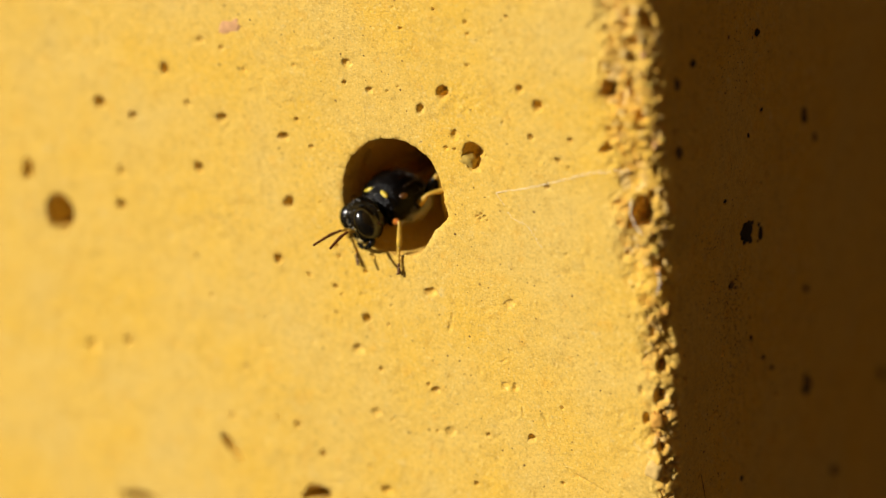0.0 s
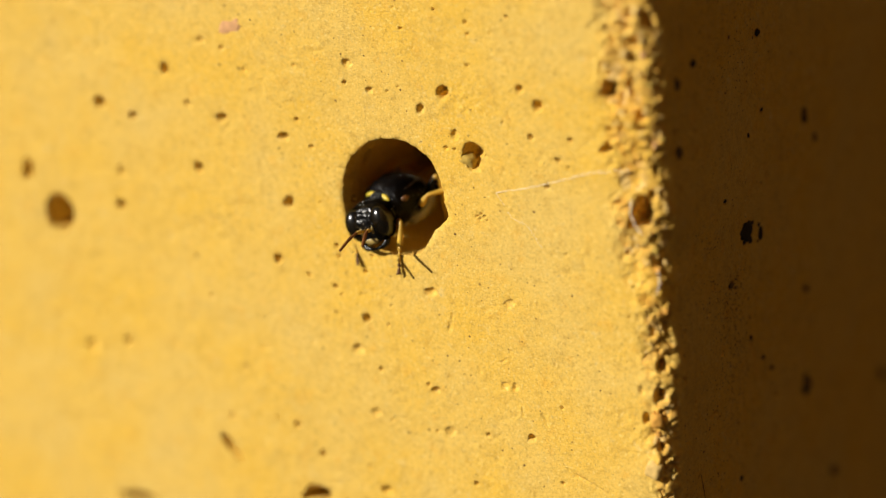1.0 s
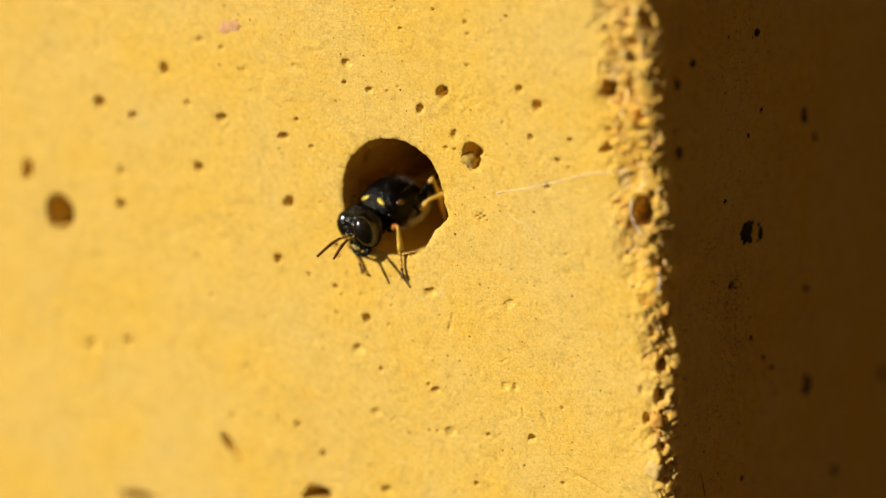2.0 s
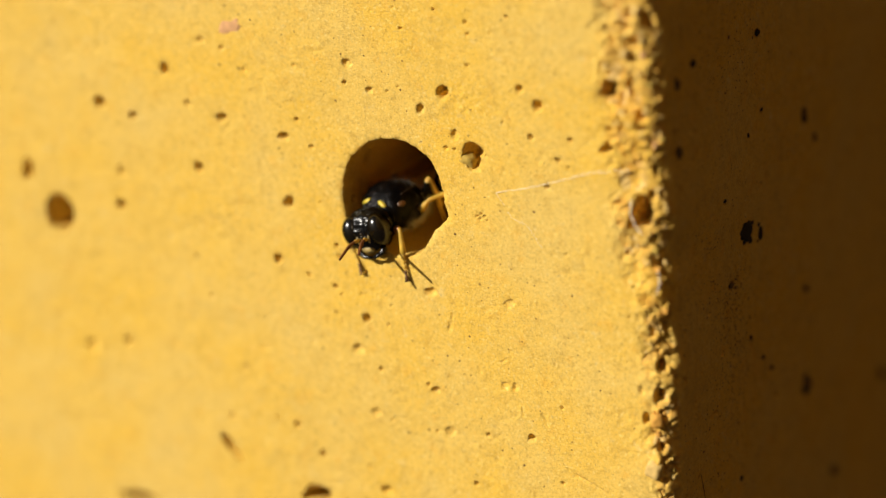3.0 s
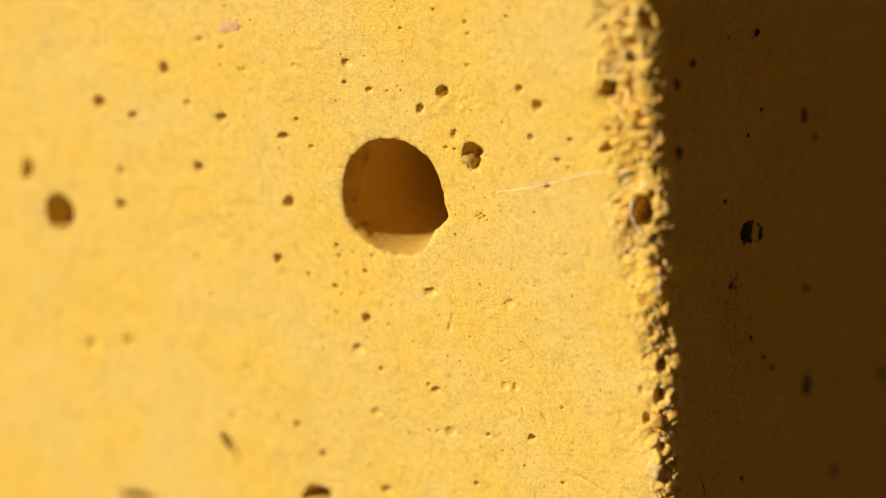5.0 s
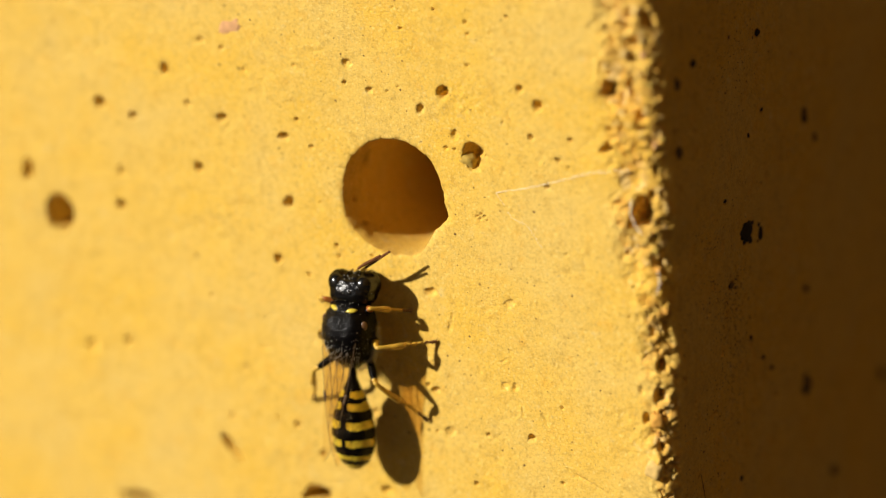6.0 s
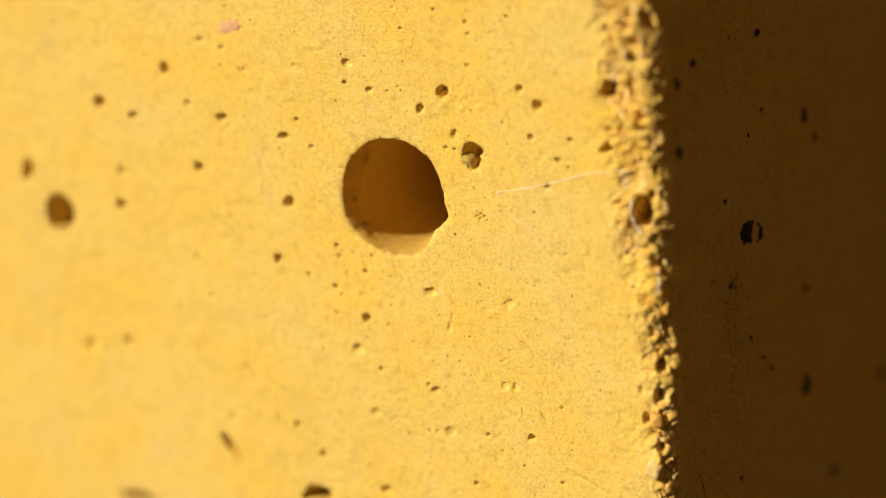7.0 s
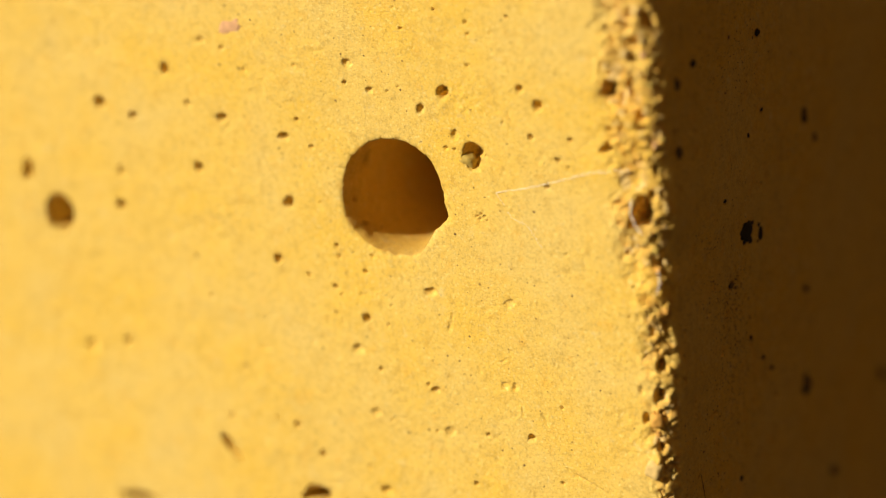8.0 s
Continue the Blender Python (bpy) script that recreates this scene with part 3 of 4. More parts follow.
def wasp_head(w):
    """Broad head; the eyes take up its sides."""
    bm = bmesh.new()
    loft(bm, curve_rings([(0.0, 0.0, 0.3, 0.3), (0.06, 0.02, 0.68, 0.55), (0.26, 0.02, 0.96, 0.74), (0.58, 0.0, 1.06, 0.83),
                          (0.94, -0.08, 1.00, 0.86), (1.24, -0.18, 0.78, 0.76), (1.42, -0.28, 0.50, 0.58), (1.50, -0.32, 0.22, 0.3)], 7), 56, 2.4)
    for v in bm.verts:            # the furrow down the face
        x, y, z = v.co / WM
        v.co.y -= 0.10 * WM * math.exp(-(x / 0.16) ** 2) * max(0.0, min(1.0, (y - 0.8) * 2.5)) * (1 if z > -0.6 else 0.3)
    roughen(bm, 0.22, 0.05, 8.0)
    roughen(bm, 0.10, 0.025, 3.0)
    head = part("head", bm, HEAD_BLACK, w)
    for s in (-1, 1):
        bm = bmesh.new()
        blob(bm, (0.60 * s, 0.89, -0.08), (0.54, 0.64, 0.84), (-12, 0, -24 * s), 44)
        part("eye", bm, EYE_BLACK, head, "glossy black compound eye")
        bm = bmesh.new()
        tube(bm, [(0.30 * s, 1.38, 0.06), (0.28 * s, 1.46, -0.12), (0.27 * s, 1.49, -0.36)], [0.025, 0.06, 0.04], 8)
        part("eye_stripe", bm, SILVER, head, "pale stripe along the eye")
        bm = bmesh.new()
        tube(bm, [(0.62 * s, 1.08, -0.84), (0.56 * s, 1.26, -0.98), (0.38 * s, 1.38, -1.07), (0.16 * s, 1.42, -1.12), (-0.06 * s, 1.40, -1.14)], [0.14, 0.14, 0.11, 0.08, 0.03], 12)
        part("mandible", bm, HEAD_BLACK, head, "dark shiny mandible")
    bm = bmesh.new()
    blob(bm, (0, 1.42, -0.74), (0.34, 0.10, 0.17), (-15, 0, 0), 20)
    roughen(bm, 0.1, 0.04, 1.0)
    part("clypeus", bm, SILVER, head, "pale golden face shield")
    for x, y, z in ((0, 0.76, 0.77), (-0.2, 0.58, 0.82), (0.2, 0.58, 0.82)):
        bm = bmesh.new()
        blob(bm, (x, y, z), (0.08, 0.08, 0.06), (0, 0, 0), 12)
        part("ocellus", bm, EYE_BLACK, head, "small shiny simple eye")
    bm = bmesh.new()
    hairs(bm, 160, (0, 0.62, -0.05), (1.06, 0.82, 0.84), 0.12, (0, 0.2, 0), 6, lambda d: d.z > 0.25 or d.y > 0.7)
    part("hair", bm, HAIR, head, "fine pale hairs")["kind"] = "stuff"
    feelers = []
    for s in (-1, 1):
        bm = bmesh.new()
        pts, rad = [(0, -0.04, 0), (0, 0.06, 0), (0, 0.12, 0.0), (0, 0.34, 0.02), (0, 0.58, 0.02), (0, 0.62, 0.02)], [0.05, 0.075, 0.06, 0.085, 0.07, 0.05]
        tube(bm, pts, rad, 12)
        start = len(bm.faces)
        p, way = Vector((0, 0.60, 0.02)), Vector((0, 0.95, -0.22)).normalized()
        pts, rad = [], []
        for k in range(11):
            q = p + way * 0.150
            r = (0.052 + 0.014 * math.sin(0.4 + k * 0.26)) * (1.12 if k in (3, 4) else 1.0)
            pts += [p, p + way * 0.05, q - way * 0.03]
            rad += [r * 0.72, r, r * 1.16]
            p = q
            way = (way + Vector((0, 0, -0.035 if k < 7 else 0.01))).normalized()
        tube(bm, pts + [p], rad + [0.03], 10)
        bm.faces.ensure_lookup_table()
        for f in bm.faces[start:]:
            f.material_index = 1
        feelers.append(part("antenna", bm, (LEG_YELLOW, FEELER), head, "dark segmented antenna with a yellow base"))
    return head, feelers


def wasp_abdomen(w):
    """Pivot at the waist; six overlapping back plates, yellow with black hind edges."""
    bm = bmesh.new()
    tube(bm, [(0, 0.15, 0.0), (0, -0.15, 0.02), (0, -0.5, 0.05), (0, -0.75, 0.06)], [0.16, 0.17, 0.2, 0.24], 16)
    abdomen = part("abdomen", bm, BLACK, w)
    outline = curve_rings([(-0.50, 0.05, 0.20, 0.20), (-0.92, 0.06, 0.36, 0.34), (-1.46, 0.06, 0.62, 0.56), (-2.09, 0.04, 0.82, 0.74), (-2.72, 0.02, 0.93, 0.83),
                           (-3.40, -0.02, 0.93, 0.82), (-3.97, -0.06, 0.82, 0.70), (-4.39, -0.1, 0.60, 0.50), (-4.66, -0.14, 0.32, 0.28), (-4.75, -0.15, 0.08, 0.08)], 14)
    cuts = [0, 28, 46, 64, 82, 100, len(outline) - 1]
    split = (0.24, 0.16, 0.15, 0.11, 0.0, 0.0)        # half width of the dark gap between the two spots of a plate
    for k, (a, b) in enumerate(zip(cuts[:-1], cuts[1:])):
        bm = bmesh.new()
        rows = []
        for i in range(a, min(b + 2, len(outline))):
            y, z, rx, rz = outline[i]
            t = (i - a) / (b - a)
            puff = 1.0 + 0.05 * min(1, max(0, t * 1.4)) - (0.05 if i > b else 0)
            rows.append((y, z, rx * puff, rz * puff))
        loft(bm, rows, 112, 2.1)
        y0, y1 = outline[a][0], outline[b][0]
        for f in bm.faces:
            c = f.calc_center_median() / WM
            t = (y0 - c.y) / (y0 - y1)
            side = abs(math.atan2(c.x, c.z + 0.1))
            low, high = (0.55, 0.86) if k == 0 else (0.08, 0.50) if k < 5 else (0.10, 0.48)
            middle, half = (split[k] + 1.75) / 2, (1.75 - split[k]) / 2
            if split[k] == 0.0:
                middle, half = 0.0, 1.7
            edge = ((t - (low + high) / 2) / ((high - low) / 2) + 0.12 * math.sin(side * 5 + k)) ** 4 + ((side - middle) / half) ** 6
            f.material_index = 1 if edge < 1 and len(f.verts) == 4 else 0
        part("back_plate", bm, (BLACK, YELLOW), abdomen, "black and yellow banded plate")
    return abdomen


def wasp_wing(w, s):
    """A forewing that points along -y from its hinge, with its hind wing under it."""
    def sheet(long, wide, drop):
        bm = bmesh.new()
        nx, ny = 7, 26
        grid = []
        for j in range(ny + 1):
            t = j / ny
            lead = 0.16 + 0.30 * math.sin(t * 2.2) - 0.42 * max(0, t - 0.82) * 5.5 * (t - 0.55)
            width = wide * (math.sin(math.pi * min(1, 0.06 + 0.94 * t) ** 0.72 * 0.985) ** 0.75)
            row = []
            for i in range(nx + 1):
                f = i / nx
                x = lead - width * f
                row.append(bm.verts.new((s * x * WM, -t * long * WM, (drop + 0.035 * math.sin(f * 9 + t * 4) - 0.10 * f * f) * WM)))
            grid.append(row)
        for a, b in zip(grid[:-1], grid[1:]):
            for i in range(nx):
                bm.faces.new((a[i], a[i + 1], b[i + 1], b[i]))
        veins = []
        for i, stop in ((0, ny), (2, int(ny * 0.72)), (4, int(ny * 0.8)), (6, int(ny * 0.55))):
            veins.append([grid[j][i].co / WM for j in range(0, stop + 1)])
        for j, a, b in ((int(ny * 0.45), 0, 2), (int(ny * 0.58), 2, 4), (int(ny * 0.72), 0, 2), (int(ny * 0.68), 2, 4), (int(ny * 0.4), 4, 6)):
            veins.append([grid[j][i].co / WM for i in range(a, b + 1)])
        spot = grid[int(ny * 0.52)][0].co / WM
        bmesh.ops.solidify(bm, geom=bm.faces[:], thickness=0.008 * WM)
        net = bmesh.new()
        for line in veins:
            r = 0.017 if len(line) > 8 else 0.012
            tube(net, line, [r * (1 - 0.5 * k / len(line)) for k in range(len(line))], 6)
        blob(net, tuple(spot), (0.07, 0.3, 0.03), (0, 0, 0), 10)
        return bm, net
    bm, net = sheet(6.3, 1.25, 0.0)
    wing = part("wing", bm, MEMBRANE, w, "clear amber-tinted wing")
    part("venation", net, VEIN, wing, "thin brown veins")
    bm, net = sheet(4.7, 1.0, -0.10)
    part("hind_wing", bm, MEMBRANE, wing)
    return wing


LEGS = {}


def wasp_leg(w, name, s, coxa, lf, lt, thick, base, dark):
    """Femur along +x from the hip; the shin and foot hang from the knee."""
    bm = bmesh.new()
    tube(bm, [(-0.16, 0, 0), (-0.02, 0, 0), (0.12, 0, 0), (0.22, 0, 0), (0.30, 0, 0), (lf * 0.42, 0.02, 0), (lf * 0.66, 0.02, 0), (lf * 0.9, 0, 0), (lf, 0, 0)],
         [r * thick for r in (0.15, 0.20, 0.19, 0.11, 0.12, 0.18, 0.19, 0.13, 0.09)], 14)
    roughen(bm, 0.2, 0.02, lf)
    for f in bm.faces:
        x = f.calc_center_median().x / WM
        f.material_index = 0 if x < lf * dark else 1
    leg = part("leg", bm, (BLACK, base), w, "black leg with a yellow shin")
    bm = bmesh.new()
    half = lt * 0.5
    tube(bm, [(-0.05, 0, 0), (0.05, 0.03, 0), (half * 0.2, 0.06, 0), (half * 0.55, 0.08, 0), (half * 0.85, 0.06, 0), (half * 0.97, 0.03, 0), (half, 0.02, 0)],
         [r * thick for r in (0.07, 0.11, 0.11, 0.15, 0.17, 0.13, 0.07)], 12)
    roughen(bm, 0.15, 0.02, lt)
    for q in (-1, 1):             # spurs at the shin's end
        tube(bm, [(half * 0.95, -0.03, 0.05 * q), (half + 0.10, -0.10, 0.07 * q), (half + 0.22, -0.13, 0.06 * q)], [0.03, 0.022, 0.006], 6)
    x, step = half - 0.02, (lt - half + 0.02) / 5
    for k in range(5):
        y = 0.02 - 0.05 * math.sin(math.pi * k / 5)
        yn = 0.02 - 0.05 * math.sin(math.pi * (k + 1) / 5)
        r = (0.078, 0.072, 0.070, 0.075, 0.085)[k] * thick
        tube(bm, [(x, y, 0), (x + step * 0.25, y + (yn - y) * 0.25, 0), (x + step * 0.8, y + (yn - y) * 0.8, 0), (x + step, yn, 0)],
             [r * 0.6, r * 0.9, r * 1.3, r * 0.8], 8)
        x += step
    blob(bm, (lt + 0.02, 0.03, 0), (0.10, 0.07, 0.10), (0, 0, 0), 12)      # the pad between the claws
    for q in (-1, 1):
        tube(bm, [(lt - 0.04, 0.02, 0.03 * q), (lt + 0.08, 0.06, 0.10 * q), (lt + 0.13, 0.00, 0.15 * q)], [0.035, 0.03, 0.008], 6)
    for f in bm.faces:
        f.material_index = 0 if f.calc_center_median().x / WM < lt * 0.84 else 1
    shin = part("shin", bm, (LEG_YELLOW, BROWN), leg, "yellow shin with a brown foot")
    LEGS[name] = (leg, shin, Vector(coxa), lf, lt, s)


wasp = tagged(new("wasp"), "small black and yellow wasp with amber wings", "wasp")
wasp_thorax(wasp)
head, feelers = wasp_head(wasp)
abdomen = wasp_abdomen(wasp)
wings = [wasp_wing(wasp, s) for s in (-1, 1)]
for s, tag in ((-1, "left"), (1, "right")):
    wasp_leg(wasp, "fore_" + tag, s, (0.55 * s, 0.95, -0.62), 1.35, 2.25, 0.85, LEG_RED, 0.5)
    wasp_leg(wasp, "mid_" + tag, s, (0.62 * s, -0.10, -0.80), 1.60, 2.70, 0.88, LEG_YELLOW, 0.62)
    wasp_leg(wasp, "hind_" + tag, s, (0.55 * s, -0.95, -0.62), 1.75, 3.30, 0.95, LEG_YELLOW, 0.85)


# ---- stones and threads ----
def stone(name, u, y, v, size, mat, label, seed, turn=(0, 0, 0), thing=None, round_off=0.0):
    """A broken grain of aggregate, in mm."""
    bm = bmesh.new()
    bmesh.ops.create_icosphere(bm, subdivisions=3 if max(size) > 0.12 else 2, radius=1.0)
    cut = 0.8 + 0.2 * round_off
    for p in bm.verts:
        d = p.co.normalized()
        k = 1 + 0.30 * noise.noise(d * 1.3 + Vector((seed, 0, 0))) + 0.10 * noise.noise(d * 4 + Vector((0, seed, 0)))
        p.co = Vector((max(-cut, min(cut, d.x * k)), max(-cut, min(cut, d.y * k)), max(-cut, min(cut, d.z * k))))
    m = pose(u * MM, y * MM, AXIS + v * MM, *turn) @ Matrix.Diagonal((size[0] * MM, size[1] * MM, size[2] * MM, 1))
    bmesh.ops.transform(bm, matrix=m, verts=bm.verts)
    return part(name, bm, mat, thing, label)


def stone_material(name, colour):
    m = material(name, colour, 0.85)
    c = blend(m, ramp(m, grain(m, 2500, 5), 0.35, 0.65), tuple(x * 0.7 for x in colour), colour)
    link(m, c, shader(m).inputs["Base Color"])
    relief(m, (grain(m, 6000, 4), 0.5, 0.00008))
    return m


PINK, OCHRE, PALE = stone_material("pink_stone", (0.64, 0.34, 0.14)), stone_material("ochre_stone", (0.46, 0.30, 0.045)), stone_material("pale_stone", (0.66, 0.44, 0.13))
ORANGE = stone_material("orange_stone", (0.68, 0.34, 0.05))
stone("pebble", -9.27, 0.22, 8.21, (0.90, 0.3, 0.62), PINK, "pinkish flat pebble set in the face", 1.5, (0, -14, 0), block)
stone("pebble", 4.22, 0.42, 2.08, (0.52, 0.42, 0.52), OCHRE, "rough ochre pebble lodged in a pore", 6.2, (20, 15, 10), block)
stone("pebble", 14.24, 0.05, -12.58, (0.5, 0.4, 0.6), PALE, "pale pinkish grain in the broken edge", 3.3, (0, 20, 0), block)
stone("pebble", 13.42, -0.00, 8.25, (0.22, 0.25, 0.3), PALE, "pale grain in the broken edge", 9.1, (0, 0, 0), block)
stone("pebble", 14.46, -0.00, -10.07, (0.35, 0.3, 0.45), ORANGE, "orange grain in the broken edge", 4.4, (0, 0, 30), block)
dice = random.Random(21)
for k in range(40):       # grains that show in the broken arris
    v = dice.uniform(-17.5, 10.5)
    width = 0.7 + (v + 15) / 27 * 1.5
    u = EDGE - 0.15 - dice.random() * width
    r = dice.uniform(0.07, 0.22)
    if abs(v - 0.9) < 1.4:
        continue
    stone("grain", u, 0.12 + 0.35 * max(0, 1 - (EDGE - u)) + dice.uniform(0, 0.15), v, (r, r * 0.8, r * dice.uniform(0.8, 1.4)),
          dice.choice((PINK, PALE, ORANGE, ORANGE, OCHRE, OCHRE, PALE)), "", k * 3.1, (dice.uniform(0, 90), dice.uniform(0, 90), 0), block)
# two dark colours, for real grit and for the shade inside the pores
GRIT_AND_PORE_SHADE, BROWN_GRIT_AND_SHADE = stone_material("dark_grit_and_pore_shade", (0.020, 0.012, 0.006)), stone_material("brown_grit_and_pore_shade", (0.15, 0.085, 0.02))
# dark plugs added in the side's pores, standing in for the shade within
stone("dark_fleck", EDGE - 0.02, 10.84, 7.14, (0.10, 0.21, 0.17), GRIT_AND_PORE_SHADE, "", 1, (0, 0, 0), block, 1.0)
stone("dark_fleck", EDGE - 0.02, 3.70, 7.08, (0.09, 0.19, 0.16), GRIT_AND_PORE_SHADE, "", 8, (0, 0, 0), block, 1.0)
stone("dark_fleck", EDGE - 0.05, 8.91, -2.66, (0.24, 0.70, 0.50), GRIT_AND_PORE_SHADE, "", 15, (25, 0, 0), block, 0.2)
for y, v, r in ((8.25, -2.55, 0.16), (9.55, -2.35, 0.15), (9.30, -3.20, 0.20), (8.55, -3.15, 0.14), (10.25, -2.60, 0.17), (10.55, -2.95, 0.13), (10.05, -3.45, 0.12)):
    stone("dark_fleck", EDGE - 0.02, y, v, (0.08, r * 1.2, r), GRIT_AND_PORE_SHADE, "", y * 7, (0, 0, 0), block, 0.4)
stone("dark_fleck", EDGE - 0.04, 10.43, -3.13, (0.18, 0.24, 0.36), GRIT_AND_PORE_SHADE, "", 22, (0, 0, 0), block, 1.0)
stone("dark_fleck", EDGE - 0.02, 7.09, -4.98, (0.10, 0.21, 0.18), BROWN_GRIT_AND_SHADE, "", 29, (0, 0, 0), block, 1.0)
stone("dark_fleck", EDGE - 0.01, 10.97, 3.17, (0.07, 0.14, 0.12), GRIT_AND_PORE_SHADE, "", 36, (0, 0, 0), block, 1.0)
stone("dark_fleck", EDGE - 0.01, 9.42, 2.18, (0.07, 0.12, 0.12), GRIT_AND_PORE_SHADE, "", 43, (0, 0, 0), block, 1.0)
stone("dark_fleck", EDGE - 0.01, 6.63, -0.52, (0.07, 0.14, 0.12), GRIT_AND_PORE_SHADE, "", 50, (0, 0, 0), block, 1.0)
stone("dark_fleck", EDGE - 0.01, 9.06, -8.26, (0.07, 0.14, 0.13), GRIT_AND_PORE_SHADE, "", 57, (0, 0, 0), block, 1.0)
stone("dark_fleck", EDGE - 0.01, 10.41, -9.66, (0.07, 0.14, 0.12), GRIT_AND_PORE_SHADE, "", 64, (0, 0, 0), block, 1.0)
stone("dark_fleck", EDGE - 0.01, 11.35, -10.47, (0.07, 0.16, 0.12), GRIT_AND_PORE_SHADE, "", 71, (0, 0, 0), block, 1.0)
stone("dark_fleck", EDGE - 0.03, 18.46, -18.21, (0.15, 0.33, 0.26), GRIT_AND_PORE_SHADE, "", 78, (0, 0, 0), block, 1.0)
stone("dark_fleck", EDGE - 0.06, 15.35, -12.53, (0.32, 0.35, 0.58), BROWN_GRIT_AND_SHADE, "", 85, (0, 0, 0), block, 1.0)
stone("dark_fleck", EDGE - 0.04, 15.93, 1.73, (0.22, 0.21, 0.39), BROWN_GRIT_AND_SHADE, "", 92, (0, 0, 0), block, 1.0)
stone("dark_fleck", EDGE - 0.02, 17.14, 0.32, (0.11, 0.23, 0.20), BROWN_GRIT_AND_SHADE, "", 99, (0, 0, 0), block, 1.0)
stone("dark_fleck", EDGE - 0.03, 2.02, 6.41, (0.16, 0.19, 0.29), BROWN_GRIT_AND_SHADE, "", 106, (0, 0, 0), block, 1.0)
stone("dark_fleck", EDGE - 0.03, 1.96, 3.06, (0.15, 0.21, 0.26), BROWN_GRIT_AND_SHADE, "", 113, (0, 0, 0), block, 1.0)
stone("dark_fleck", EDGE - 0.02, 7.49, -15.24, (0.09, 0.14, 0.16), GRIT_AND_PORE_SHADE, "", 120, (0, 0, 0), block, 1.0)
stone("dark_fleck", EDGE - 0.02, 15.66, -7.43, (0.10, 0.21, 0.18), BROWN_GRIT_AND_SHADE, "", 127, (0, 0, 0), block, 1.0)
stone("dark_fleck", EDGE - 0.03, 24.91, -14.65, (0.16, 0.28, 0.29), GRIT_AND_PORE_SHADE, "", 134, (0, 0, 0), block, 1.0)
for k in range(170):      # fine dark grit in the shaded side
    r = 0.025 + 0.06 * dice.random() ** 3
    y, v = (min(24, 1.2 + dice.expovariate(0.12)), dice.uniform(-18, 11)) if k % 2 else (dice.gauss(6.8, 1.3), dice.gauss(-4.5, 3.5))
    stone("dark_fleck", EDGE - 0.01, max(1.2, y), v, (0.02, r * 1.3, r), dice.choice((GRIT_AND_PORE_SHADE, BROWN_GRIT_AND_SHADE, BROWN_GRIT_AND_SHADE)), "", k * 2.3, (0, 0, 0), block, 1.0)


def fine_grit():
    """Specks too small to pick out, let into the shaded side."""
    verts, faces = [], []
    for k in range(3200):
        r = 0.011 + 0.030 * dice.random() ** 2
        if k % 3:
            y, v = dice.gauss(6.4, 3.2), dice.uniform(-19, 11)
        else:
            y, v = dice.gauss(6.7, 1.1), dice.gauss(-4.5, 3.2)
        c = Vector((EDGE + 0.005, max(1.5, y), v))
        rx, ry, rz = 0.02, r * 1.5, r * dice.uniform(0.7, 1.6)
        n = len(verts)
        for d in ((rx, 0, 0), (0, ry, 0), (0, 0, rz), (0, -ry, 0), (0, 0, -rz)):
            verts.append(tuple((c + Vector(d)) * MM + Vector((0, 0, AXIS))))
        faces += [(n, n + 1, n + 2), (n, n + 2, n + 3), (n, n + 3, n + 4), (n, n + 4, n + 1)]
    me = bpy.data.meshes.new("fine_grit")
    me.from_pydata(verts, [], faces)
    me.materials.append(GRIT_AND_PORE_SHADE)
    ob = new("fine_grit", me)
    ob.parent = block
    return tagged(ob, kind="stuff")


fine_grit()
SILK = material("silk", (0.82, 0.74, 0.56), 0.5)


def thread(points, radius, label, mat=SILK):
    bm = bmesh.new()
    pts = []
    for a, b in zip(points[:-1], points[1:]):
        for k in range(8):
            t = k / 8
            p = Vector(a).lerp(Vector(b), t)
            pts.append(p + Vector((0, 0.015 * math.sin(p.x * 5), 0.05 * noise.noise(p * 1.7))))
    pts.append(Vector(points[-1]))
    wide = [radius * (0.6 + 0.7 * abs(noise.noise(p * 2.3))) for p in pts]
    tube(bm, [(p.x, p.y, p.z + AXIS / MM) for p in pts], wide, 6)
    for p in bm.verts:
        p.co = p.co * MM / WM
    return tagged(part("cobweb_thread" if mat is SILK else "fibre", bm, mat), label, "thread")


thread([(5.98, -0.03, 0.75), (7.65, -0.02, 1.09), (9.42, -0.03, 1.59), (11.49, -0.04, 2.24), (13.59, -0.03, 2.50)], 0.020, "pale cobweb thread stuck across the yellow concrete")
thread([(5.98, -0.03, 0.75), (6.78, -0.02, -0.45), (7.71, -0.02, -0.85), (8.46, -0.02, -1.88)], 0.009, "faint cobweb thread on the yellow concrete")
thread([(13.51, -0.05, 1.01), (13.48, -0.10, 0.31), (13.71, -0.10, -0.18), (14.06, -0.10, -0.63)], 0.045, "grey fibre curling over a cavity of the broken edge")
thread([(14.88, -0.10, -2.39), (14.97, -0.15, -3.08), (14.77, -0.10, -3.54)], 0.04, "grey fibre stuck to the broken edge")
thread([(EDGE + 0.02, 3.0, -13.7), (EDGE + 0.02, 3.3, -14.7), (EDGE + 0.02, 3.6, -15.7), (EDGE + 0.02, 4.1, -16.9)], 0.022,
       "thin dark fibre on the shaded side of the block", BROWN_GRIT_AND_SHADE)


